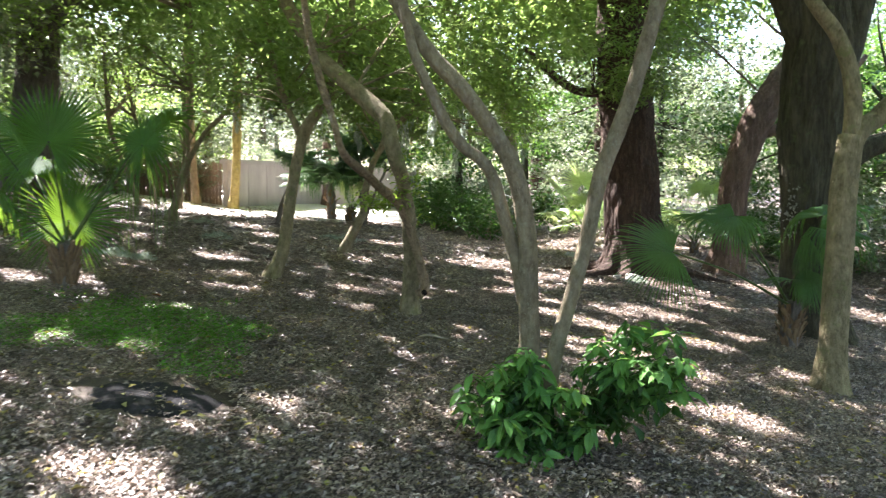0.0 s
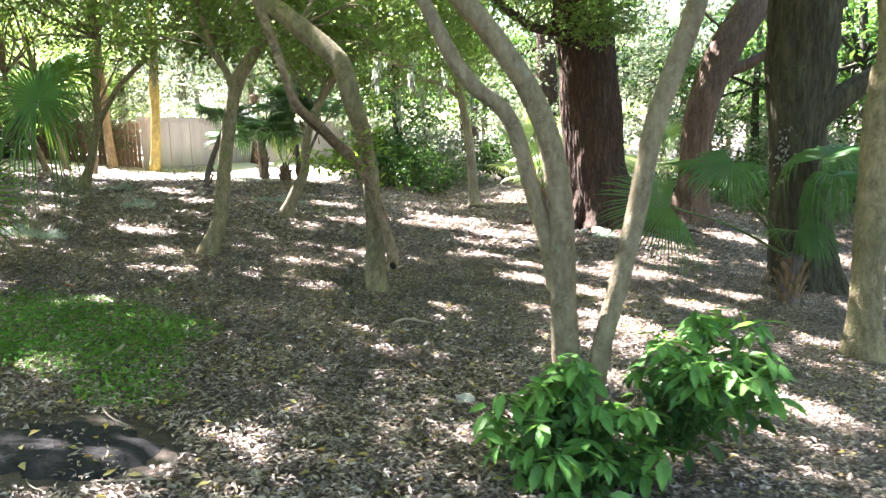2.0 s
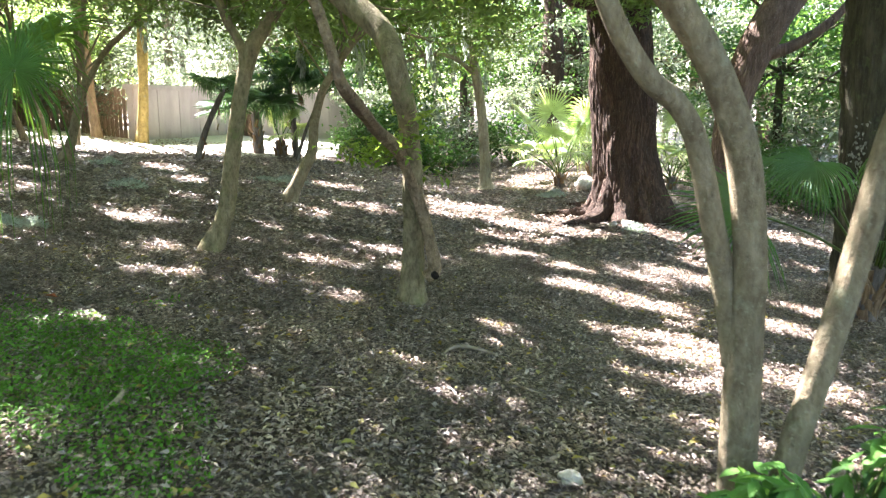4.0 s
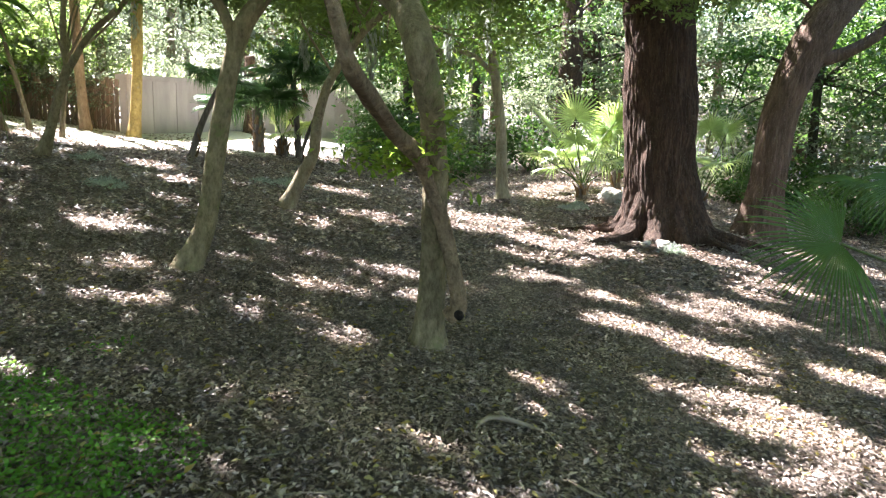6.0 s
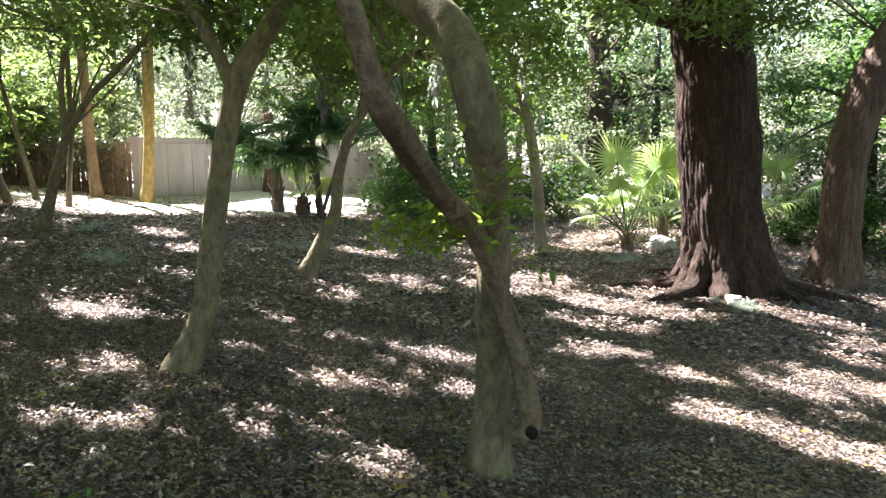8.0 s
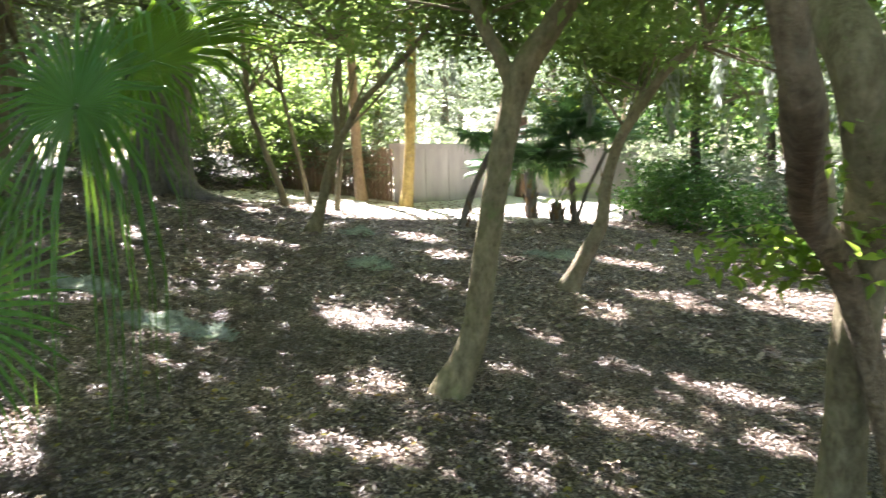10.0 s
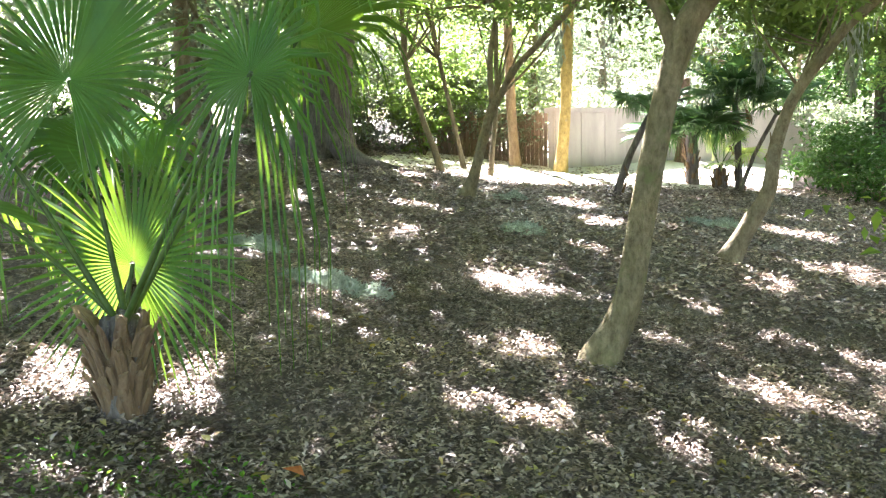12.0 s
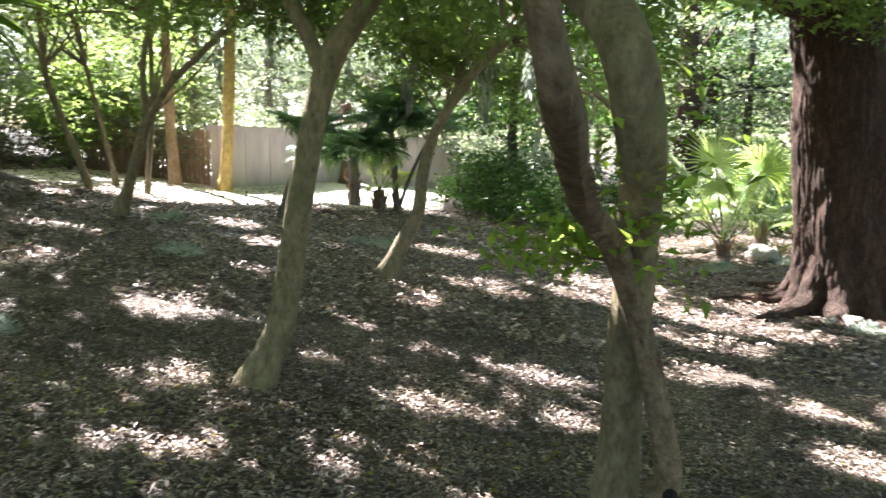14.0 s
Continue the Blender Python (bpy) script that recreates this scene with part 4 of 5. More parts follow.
pole_palm("tall straight trunk glowing yellow in the sun by the wall", -5.89, 22.3, BARK_SUN_YELLOW, 0.12, 7, 0.3, 41)
pole_palm("orange-tan trunk standing before the board fence", -6.99, 22.5, BARK_ORANGE, 0.11, 7, -0.2, 42)
pole_palm("red-brown palm trunk behind the palm clump", -4.1, 28.0, BARK_RED, 0.15, 1.5, 0.05, 43)
pole_palm("pale trunk behind the yellow one", -7.6, 25.5, BARK_SMOOTH, 0.13, 8, 0.2, 44)


# ---- palms ----
def fan(hub, yaw, pitch, length, droop, segments=46, spread=142, cup=0.25, roll=0.0, seed=0, split=0.55):
    """One fan leaf: pleated strips joined near the stalk, free and drooping towards their tips."""
    rng = np.random.default_rng(seed)
    f = Vector((math.cos(radians(yaw)) * math.cos(radians(pitch)), math.sin(radians(yaw)) * math.cos(radians(pitch)), math.sin(radians(pitch))))
    s = Vector((-math.sin(radians(yaw)), math.cos(radians(yaw)), 0))
    n = f.cross(s)
    turn = Matrix.Rotation(radians(roll), 3, f)
    s, n = turn @ s, turn @ n
    verts, faces = [], []
    start = min(0.38, split * 0.9)
    half = radians(spread) / segments
    stations = (0.02, split * 0.4, split * 0.75, split, split + (1 - split) * 0.35, split + (1 - split) * 0.7, 1.0)
    for i in range(segments):
        th = radians(spread) * (2 * (i + 0.5) / segments - 1)
        long = length * (1 - 0.22 * abs(th / radians(spread)) ** 2) * rng.uniform(0.92, 1.05)
        hang = droop * rng.uniform(0.7, 1.4) * (0.45 + 0.55 * math.sin(th / 2) ** 2 * 2)
        d = f * math.cos(th) + s * math.sin(th)
        c = n.cross(d)
        drop = 0.0
        first = len(verts)
        for k, u in enumerate(stations):
            r = u * long
            w = r * math.tan(half) if u <= split else split * long * math.tan(half) * (1 - ((u - split) / (1 - split)) ** 1.6) + 0.0015
            free = max(0.0, u - start) / (1 - start)
            fall = hang * long * free ** 1.8
            pull = 1 - 0.45 * min(1.0, hang) * free ** 1.5
            p = hub + d * r * pull + n * (cup * r * abs(math.sin(th)) * 0.6) + Vector((0, 0, -fall))
            ridge = n * (w * 0.85)
            verts += [p - c * w - ridge * 0.5, p + ridge * 0.5, p + c * w - ridge * 0.5]
        for k in range(len(stations) - 1):
            a = first + 3 * k
            faces += [(a, a + 1, a + 4, a + 3), (a + 1, a + 2, a + 5, a + 4)]
    me = bpy.data.meshes.new("fan")
    me.from_pydata([tuple(v) for v in verts], [], faces)
    return me


def palm(name, label, x, y, fronds, mat, trunk_h=0.0, trunk_r=0.1, boots=0, lean=(0, 0), seed=0, group="", dead=0, r_petiole=0.011):
    """A fan palm. fronds: rows of hub x, y, z, yaw, pitch, length, droop."""
    rng = np.random.default_rng(seed)
    z = gz(x, y)
    o = Vector((x, y, z))
    root = base(name, x, y, z, label, "palm", group)
    top = Vector((lean[0], lean[1], trunk_h))
    if trunk_h:
        part("trunk", tube([(0, 0, -0.08, trunk_r * 1.15), (0, 0, 0.04, trunk_r * 1.1), (lean[0] * 0.4, lean[1] * 0.4, trunk_h * 0.5, trunk_r), (*top, trunk_r * 0.9)], 16, 6, 0.15, seed, knobs=0.3), BARK_GREY, root)
    for i in range(boots):
        a, u = i * 2.4, (i + 0.5) / boots
        bm_ = bmesh.new()
        hh, wide = rng.uniform(0.12, 0.23), rng.uniform(0.026, 0.04) * trunk_r / 0.09
        twist, flip = rng.uniform(-0.3, 0.3), rng.uniform(0.015, 0.06)
        rings = []
        for k in range(6):
            t = k / 5
            w, d = wide * (1.15 - 0.5 * t) * rng.uniform(0.92, 1.08), 0.016 * (1.2 - 0.65 * t)
            cy, cz, sx = flip * t * t, hh * t, 0.012 * math.sin(twist * 9 * t)
            rings.append([bm_.verts.new((sx + q * w, cy + e * d + 0.35 * (1 - q * q) * d, cz + (0.018 * math.sin(5 * q + 9 * twist) if k == 5 else 0))) for q, e in ((-1, -0.5), (-0.8, 0.5), (0, 0.7), (0.8, 0.5), (1, -0.5), (0, -0.6))])
        for lo_, hi_ in zip(rings, rings[1:]):
            for q in range(6):
                bm_.faces.new((lo_[q], lo_[(q + 1) % 6], hi_[(q + 1) % 6], hi_[q]))
        bm_.faces.new(rings[-1])
        bm_.faces.new(rings[0][::-1])
        b = part("leaf_base", bm_, BOOT, root)
        h = trunk_h * (-0.1 + 0.86 * u)
        out = trunk_r * (0.86 + 0.12 * u)
        b.location = (-math.sin(a) * out + lean[0] * u, math.cos(a) * out + lean[1] * u, h)
        b.rotation_euler = (radians(-5 - 9 * u + rng.uniform(-7, 5)), radians(rng.uniform(-20, 20)), a + rng.uniform(-0.25, 0.25))
    for i, (hx, hy, hz, yaw, pitch, length, droop, *more) in enumerate(fronds):
        hub = Vector((hx, hy, hz)) - o
        turn, spread, split = (*more, 0.55)[:3] if more else (rng.uniform(-18, 18), 142, 0.36)
        leaf = part("frond", fan(hub, yaw, pitch, length, droop, 56 if more else 34, spread, roll=turn, seed=seed * 50 + i, split=split), mat, root, "fan-shaped green leaf")
        foot = top + Vector((rng.uniform(-0.4, 0.4) * trunk_r, rng.uniform(-0.4, 0.4) * trunk_r, -0.06 if trunk_h else 0.0))
        mid_ = (foot + hub) / 2 + Vector((0, 0, 0.04 * (hub - foot).length))
        part("petiole", tube([(*foot, r_petiole * 1.6), (*mid_, r_petiole), (*hub, r_petiole * 0.8)], 7, 5, 0.03), PETIOLE, leaf)
    for i in range(dead):
        a = rng.uniform(0, 6.28)
        hub = top + Vector((math.cos(a) * 0.22, math.sin(a) * 0.22, -0.15))
        part("dead_frond", fan(hub, math.degrees(a), -70, rng.uniform(0.35, 0.5), 0.5, 14, 45, seed=seed * 50 + 30 + i), BOOT, root, "withered brown leaf")
    return root


def wild_fronds(x, y, z, n, reach, length, seed, up=0.9):
    """Leaves standing out all round a stem's top at x, y, z."""
    rng = np.random.default_rng(seed)
    rows = []
    for i in range(n):
        a = i * 2.4 + rng.uniform(-0.3, 0.3)
        e = radians(rng.uniform(5, 80) * up)
        r = reach * rng.uniform(0.8, 1.15)
        rows.append((x + math.cos(a) * math.cos(e) * r, y + math.sin(a) * math.cos(e) * r, z + math.sin(e) * r, math.degrees(a), math.degrees(e) - 8, length * rng.uniform(0.85, 1.15), rng.uniform(0.2, 0.6)))
    return rows


palm("fan_palm", "young fan palm with a stub of cut leaf bases", -3.86, 8.05,
     [(-3.94, 7.98, 1.92, 95, 68, 0.72, 0.10, 0, 155, 0.5), (-2.99, 7.95, 1.89, 112, 66, 0.72, 0.78, -12, 172, 0.24), (-3.86, 8.16, 1.12, 100, 76, 0.72, 0.10, 0, 162, 0.36), (-3.08, 8.4, 2.06, 40, 26, 0.84, 0.55, -20, 110, 0.42),
      (-4.52, 7.9, 1.42, 190, 25, 0.7, 0.5, 20, 145), (-4.4, 8.6, 1.6, 140, 35, 0.75, 0.6, 0, 145), (-4.4, 7.7, 2.05, 205, 45, 0.7, 0.35, 30, 145)],
     PALM_LEAF, 0.44, 0.094, 58, (0.02, 0), 3)
palm("fan_palm", "low fan palm with broad blue-green leaves beside the dark oak", 4.26, 9.65,
     [(2.64, 9.05, 0.72, 186, 2, 0.84, 0.30, -52, 112, 0.34), (3.5, 9.5, 1.12, 200, -25, 0.62, 0.5, -25, 120, 0.45), (4.55, 9.3, 0.95, -60, -10, 0.75, 0.9, 0, 140, 0.36), (4.3, 9.4, 0.92, -95, -62, 0.62, 0.5, 0, 30, 0.25), (4.2, 9.4, 0.35, 215, 10, 0.5, 0.5, 0, 100, 0.3), (3.55, 9.9, 1.0, 150, 15, 0.8, 0.5, 0, 140), (4.75, 9.9, 1.1, 20, 20, 0.8, 0.6, 0, 140), (4.3, 9.35, 0.5, -80, -60, 0.5, 0.5, 0, 60)],
     PALM_BLUE, 0.55, 0.11, 30, (0.06, 0), 4, r_petiole=0.013)
palm("fan_palm", "fan palm with stiff yellow-green leaves, sun glare in their pale colour", 3.5, 18.9, wild_fronds(3.45, 18.9, 0.35, 9, 0.85, 0.62, 5) + [(3.3, 18.9, 1.45, 100, 75, 0.75, 0.1), (4.05, 19.0, 1.25, 40, 60, 0.8, 0.15), (2.85, 19.0, 1.2, 150, 50, 0.75, 0.2)], PALM_GLARE, 0.28, 0.11, 10, (0, 0), 5)
palm("fan_palm", "fan palm with stiff yellow-green leaves, sun glare in their pale colour", 4.5, 19.9, wild_fronds(4.5, 19.9, 0.5, 10, 1.0, 0.75, 6), PALM_GLARE, 0.4, 0.1, 8, (0, 0), 6)
palm("fan_palm", "fan palm with stiff yellow-green leaves, sun glare in their pale colour", 6.1, 19.2, wild_fronds(6.1, 19.2, 0.3, 8, 0.95, 0.7, 7), PALM_GLARE, 0.3, 0.1, 8, (0, 0), 7)
palm("fan_palm", "dark fan palm with a shaggy trunk near the wall", -3.23, 23.0, wild_fronds(-3.27, 23.0, 1.35, 19, 0.75, 0.95, 8, 0.85), PALM_DARK, 1.05, 0.13, 20, (-0.04, 0), 8, dead=1)
palm("fan_palm", "small fan palm with a short red-brown stump", -2.68, 23.0, wild_fronds(-2.68, 23.0, 0.8, 6, 0.55, 0.5, 9, 1.0), PALM_GLARE, 0.42, 0.13, 14, (0, 0), 9)
palm("fan_palm", "slender dark fan palm with drooping brown skirt", -2.3, 23.1, wild_fronds(-2.42, 23.0, 2.1, 19, 0.72, 0.9, 10, 0.8), PALM_DARK, 1.85, 0.07, 6, (-0.14, 0), 10, dead=1)
palm("fan_palm", "slim fan palm leaning out over the drive", -2.25, 22.7, wild_fronds(-1.55, 22.7, 1.95, 10, 0.5, 0.55, 12, 0.6), PALM_DARK, 1.6, 0.04, 4, (0.65, 0), 12)
palm("fan_palm", "dark fan palm on a slim leaning stem beside the drive", -4.08, 19.5, wild_fronds(-3.5, 19.5, 1.9, 11, 0.42, 0.5, 13, 0.5), PALM_DARK, 1.45, 0.058, 4, (0.6, 0), 13)

# ---- sprout bush at the forked tree ----
_v = [(0, 0, 0), (0.19, 0.30, 0.03), (0.17, 0.62, 0.02), (0, 1, -0.10), (-0.17, 0.62, 0.02), (-0.19, 0.30, 0.03), (0, 0.5, -0.02)]
LEAF_MESH = bpy.data.meshes.new("leaf")
LEAF_MESH.from_pydata(_v, [], [(0, 1, 6), (1, 2, 6), (2, 3, 6), (3, 4, 6), (4, 5, 6), (5, 0, 6)])
LEAF_MESH.materials.append(BUSH_LEAF)


def sprout(label, x, y, tips, seed):
    """Shoots that end in tufts of large drooping leaves. tips: where each shoot ends, from the foot."""
    rng = np.random.default_rng(seed)
    root = base("sprout_bush", x, y, gz(x, y), label, "bush")
    for tx, ty, tz in tips:
        mid_ = (tx * 0.45, ty * 0.45, tz * 0.62 + 0.04)
        part("stem", tube([(0.1 * tx, 0.1 * ty, -0.03, 0.005), (*mid_, 0.0035), (tx, ty, tz, 0.0025)], 6, 5, 0.05), PETIOLE, root)
        turn = rng.uniform(0, 6.28)
        for k in range(9):
            down = 0 if k < 6 else rng.uniform(0.12, 0.45)
            yaw = turn + k * 2.4
            p = Vector((tx, ty, tz)).lerp(Vector(mid_), down) + Vector(rng.normal(0, 0.012, 3))
            leaf = part("leaf", LEAF_MESH, BUSH_LEAF, root)
            leaf.location = p
            leaf.rotation_euler = (radians(rng.normal(-28, 22)), radians(rng.normal(0, 20)), yaw)
            leaf.scale = [rng.uniform(0.085, 0.155)] * 3
    inner = np.array([(tx * u, ty * u, tz * u) for tx, ty, tz in tips for u in rng.uniform(0.35, 0.95, 9)]) + rng.normal(0, 0.04, (9 * len(tips), 3))
    inner[:, 2] = np.maximum(inner[:, 2], 0.03)
    tagged(part("foliage", foliage("inner", inner, 0.10, rng, 0.45, 0.5, 0.4, False), SHRUB_LEAF, root), kind="stuff")
    return root


def dome(rng, n, centre, radii, lowest):
    """Places over the outside of a rounded mass."""
    d = rng.normal(size=(n, 3))
    d /= np.linalg.norm(d, axis=1)[:, None]
    d[:, 2] = np.where(d[:, 2] < lowest, -d[:, 2], d[:, 2])
    p = np.array(centre) + d * np.array(radii) * rng.uniform(0.5, 1.18, (n, 1))
    p[:, 2] = np.maximum(p[:, 2], 0.08)
    return [tuple(v) for v in p]


_r = np.random.default_rng(77)
sprout("leafy bright green sprouts at the foot of the forked tree", 0.50, 4.62, dome(_r, 64, (0, -0.02, 0.24), (0.36, 0.34, 0.34), -0.9), 71)
sprout("leafy bright green sprouts leaning out beside the tree", 0.80, 4.78, dome(_r, 40, (0.42, -0.08, 0.50), (0.35, 0.28, 0.24), -0.95), 72)


# ---- wall and fence ----
def box(bm_, lo, hi, bevel=0.0):
    g = bmesh.ops.create_cube(bm_, size=1.0)
    for v in g["verts"]:
        v.co = Vector([lo[i] + (v.co[i] + 0.5) * (hi[i] - lo[i]) for i in range(3)])
    if bevel:
        bmesh.ops.bevel(bm_, geom=list({e for v in g["verts"] for e in v.link_edges}), offset=bevel, segments=2, affect="EDGES")


def build_wall(name, a, b, z0, z1, label, panels):
    """A concrete wall from a to b: slabs between shallow joints under a proud coping."""
    d = Vector((b[0] - a[0], b[1] - a[1], 0))
    root = base(name, a[0], a[1], z0, label, "wall", kind="structure")
    root.rotation_euler = (0, 0, math.atan2(d.y, d.x))
    w = d.length / panels
    for i in range(panels):
        bm_ = bmesh.new()
        box(bm_, (i * w + 0.012, -0.1, -0.4), ((i + 1) * w - 0.012, 0.1, z1 - z0 - 0.12), 0.012)
        part("panel", bm_, CONCRETE, root)
    bm_ = bmesh.new()
    box(bm_, (0.0, -0.085, -0.4), (d.length, 0.085, z1 - z0 - 0.125))
    part("core", bm_, CONCRETE, root)
    bm_ = bmesh.new()
    box(bm_, (-0.06, -0.16, z1 - z0 - 0.12), (d.length + 0.06, 0.16, z1 - z0), 0.02)
    part("coping", bm_, CONCRETE, root, "pale worn coping")


build_wall("wall_north", (-6.27, 22.9), (-4.3, 29.0), 0.65, 2.13, "weathered grey-pink concrete wall with a pale coping", 6)
build_wall("wall_east", (-4.2, 29.2), (-0.9, 30.5), 0.6, 2.0, "sunlit pale concrete wall behind the palms", 4)


def build_fence():
    a, b = Vector((-9.3, 23.45, 0)), Vector((-6.3, 23.12, 0))
    d = b - a
    root = base("board_fence", a.x, a.y, 0.9, "brown weathered board fence overgrown with vines", "fence")
    root.rotation_euler = (0, 0, math.atan2(d.y, d.x))
    rng = np.random.default_rng(9)
    n = int(d.length / 0.105)
    shared = []
    for k in range(4):
        bm_ = bmesh.new()
        box(bm_, (-0.046, -0.011, -0.3), (0.046, 0.011, 1.08 + 0.04 * k), 0.004)
        me = bpy.data.meshes.new("board")
        bm_.to_mesh(me)
        bm_.free()
        shared.append(me)
    for i in range(n):
        o = part("board", shared[rng.integers(4)], WOOD, root)
        o.location = (i * 0.105, rng.uniform(-0.006, 0.006), rng.uniform(-0.02, 0.02))
        o.rotation_euler = (0, radians(rng.uniform(-1.2, 1.2)), 0)
    for z in (0.2, 0.85):
        bm_ = bmesh.new()
        box(bm_, (0, 0.02, z), (d.length, 0.06, z + 0.09), 0.005)
        part("rail", bm_, WOOD, root)


build_fence()


def fence_vine(x, y, seed):
    """A tangle of thin stems and sparse leaves hanging over the fence."""
    t = Tree("climbing_vine", "tangle of thin dry vines over the board fence", x, y, BARK_SMOOTH, seed, "vine", "vines on the fence")
    z, rng = t.o[2], np.random.default_rng(seed)
    for _ in range(9):
        dx, up = rng.uniform(-0.35, 0.35), rng.uniform(0.6, 1.35)
        t.stem("stem", [(x + dx * 0.4, y, z, 0.012), (x + dx + rng.normal(0, 0.12), y + rng.uniform(-0.02, 0.04), z + up * 0.45, 0.009), (x + rng.normal(0, 0.3), y, z + up, 0.007), (x + rng.normal(0, 0.4), y - 0.03, z + up * 0.75, 0.004)], 6, 5, 0.1)
    t.crown((x, y, z + 1.0), (x, y, z + 0.95), (0.45, 0.07, 0.5), 22, 9, 0.09, 0.1, FAR_LIT_LEAF, 4, False, 0.004)


for _i, _x in enumerate((-9.0, -8.5, -8.05, -7.6, -7.2, -6.85)):
    fence_vine(_x, 23.3 - (_x + 8) * 0.11 - 0.16, 140 + _i)

# ---- ground cover ----
def scatter(name, label, category, mat, spots, per, size, lift, wide, droop, flat, seed):
    rng = np.random.default_rng(seed)
    pos = []
    for x, y, rx, ry in spots:
        k = int(per * rx * ry * 3.14)
        a, r = rng.uniform(0, 6.28, k), rng.uniform(0, 1, k) ** 0.6
        px, py = x + np.cos(a) * r * rx, y + np.sin(a) * r * ry
        pos.append(np.stack([px, py, height(px, py) + rng.uniform(0.01, lift, k)], 1))
    me = foliage(name, np.concatenate(pos), size, rng, wide, droop, flat, False)
    return tagged(part(name, me, mat), label, category, kind="stuff")


scatter("clover", "low bright green clover growing through the leaves", "ground cover", CLOVER,
        [(-2.45, 6.7, 0.8, 0.8), (-2.05, 6.1, 0.55, 0.55), (-2.7, 7.2, 0.6, 0.5), (-1.8, 6.8, 0.35, 0.4), (-1.7, 5.5, 0.3, 0.3), (-3.0, 6.0, 0.6, 0.6)], 2500, 0.022, 0.05, 0.8, -0.1, 0.4, 51)
scatter("clover", "sparse green seedlings by the fan palm", "ground cover", CLOVER, [(-3.4, 7.5, 0.5, 0.35), (-3.0, 7.7, 0.3, 0.25), (-2.2, 8.0, 0.2, 0.2)], 420, 0.03, 0.06, 0.5, -0.3, 0.5, 52)


def moss_clump(x, y, rx, ry, turn, seed):
    """A fallen tangle of grey moss: short curled strands in a low heap."""
    rng = np.random.default_rng(seed)
    k = int(2600 * rx * 2)
    a, r = rng.uniform(0, 6.28, k), rng.uniform(0, 1, k) ** 0.7
    u, v = np.cos(a) * r * rx, np.sin(a) * r * ry
    px, py = x + u * math.cos(turn) - v * math.sin(turn), y + u * math.sin(turn) + v * math.cos(turn)
    h = 0.13 * (1 - r ** 2) * (0.6 + 0.4 * np.sin(u * 14))
    me = foliage("moss", np.stack([px, py, height(px, py) + 0.01 + h * rng.uniform(0, 1, k)], 1), 0.06, rng, 0.16, 0.0, 0.7, False)
    me.transform(Matrix.Translation((-x, -y, -gz(x, y))))
    ob = part("moss_clump", me, MOSS)
    ob.location = (x, y, gz(x, y))
    tagged(ob, "pale grey-green clump of moss fallen on the leaves", "moss", "fallen moss")


for _i, (_x, _y, _a, _c, _t) in enumerate([(-4.45, 10.62, 0.42, 0.14, -0.1), (-4.02, 10.55, 0.16, 0.10, 0.1), (-4.08, 14.25, 0.3, 0.24, -0.6), (-2.15, 17.1, 0.5, 0.25, 0.0), (-5.15, 16.9, 0.25, 0.2, 0.2),
                                         (-5.6, 11.3, 0.4, 0.12, -0.2), (3.45, 14.1, 0.2, 0.16, 0.3), (3.0, 17.6, 0.3, 0.2, 0.1), (4.3, 18.2, 0.35, 0.25, 0.0)]):
    moss_clump(_x, _y, _a, _c, _t, 60 + _i)


def mulch_patch():
    rng = np.random.default_rng(8)
    bm_ = bmesh.new()
    n = 40
    ring = []
    for j, q in enumerate((0.35, 0.7, 1.0)):
        row = []
        for i in range(n):
            a = 2 * math.pi * i / n
            r = q * (1 + 0.45 * noise.noise((math.cos(a) * 2, math.sin(a) * 2, 4.0)) + 0.2 * noise.noise((math.cos(a) * 6, math.sin(a) * 6, 4.0)))
            x, y = -1.77 + 0.42 * r * math.cos(a), 4.74 + 0.36 * r * math.sin(a)
            row.append(bm_.verts.new((x, y, gz(x, y) + (0.030 + rng.uniform(-0.008, 0.008) if q < 1 else -0.02))))
        ring.append(row)
    c = bm_.verts.new((-1.77, 4.74, gz(-1.77, 4.74) + 0.03))
    for i in range(n):
        bm_.faces.new((c, ring[0][i], ring[0][(i + 1) % n]))
        for j in (0, 1):
            bm_.faces.new((ring[j][i], ring[j + 1][i], ring[j + 1][(i + 1) % n], ring[j][(i + 1) % n]))
    tagged(part("mulch_patch", bm_, CHAR), "damp black patch of mulch on the ground", "mulch", kind="structure")


mulch_patch()


def stone(label, x, y, r, seed, sink=0.3, squash=0.6, mat=None):
    bm_ = bmesh.new()
    bmesh.ops.create_icosphere(bm_, subdivisions=3, radius=r)
    for v in bm_.verts:
        v.co *= 1 + 0.35 * noise.noise(v.co * (1.6 / r) + Vector((seed, 0, 0))) + 0.1 * noise.noise(v.co * (5 / r))
        v.co.z *= squash
    ob = part("stone", bm_, mat or STONE)
    ob.location = (x, y, gz(x, y) + r * squash * (1 - sink))
    tagged(ob, label, "stone")


stone("small pale stone lying on the leaves", 0.12, 5.67, 0.055, 1)
stone("pale lichen-covered stone at the oak's foot", 3.42, 14.35, 0.13, 2)
stone("pale lichen-covered stone at the oak's foot", 3.22, 14.42, 0.09, 3)
stone("pale stone by the sunlit fan palm", 3.95, 18.4, 0.25, 4)


def dry_frond(label, pts, name="fallen_frond"):
    x, y = pts[0][0], pts[0][1]
    me = tube([(p[0] - x, p[1] - y, gz(p[0], p[1]) - gz(x, y) + p[2], p[3]) for p in pts], 8, 7, 0.12, 3.0)
    ob = part(name, me, TAN)
    ob.location = (x, y, gz(x, y))
    tagged(ob, label, "dead branch")


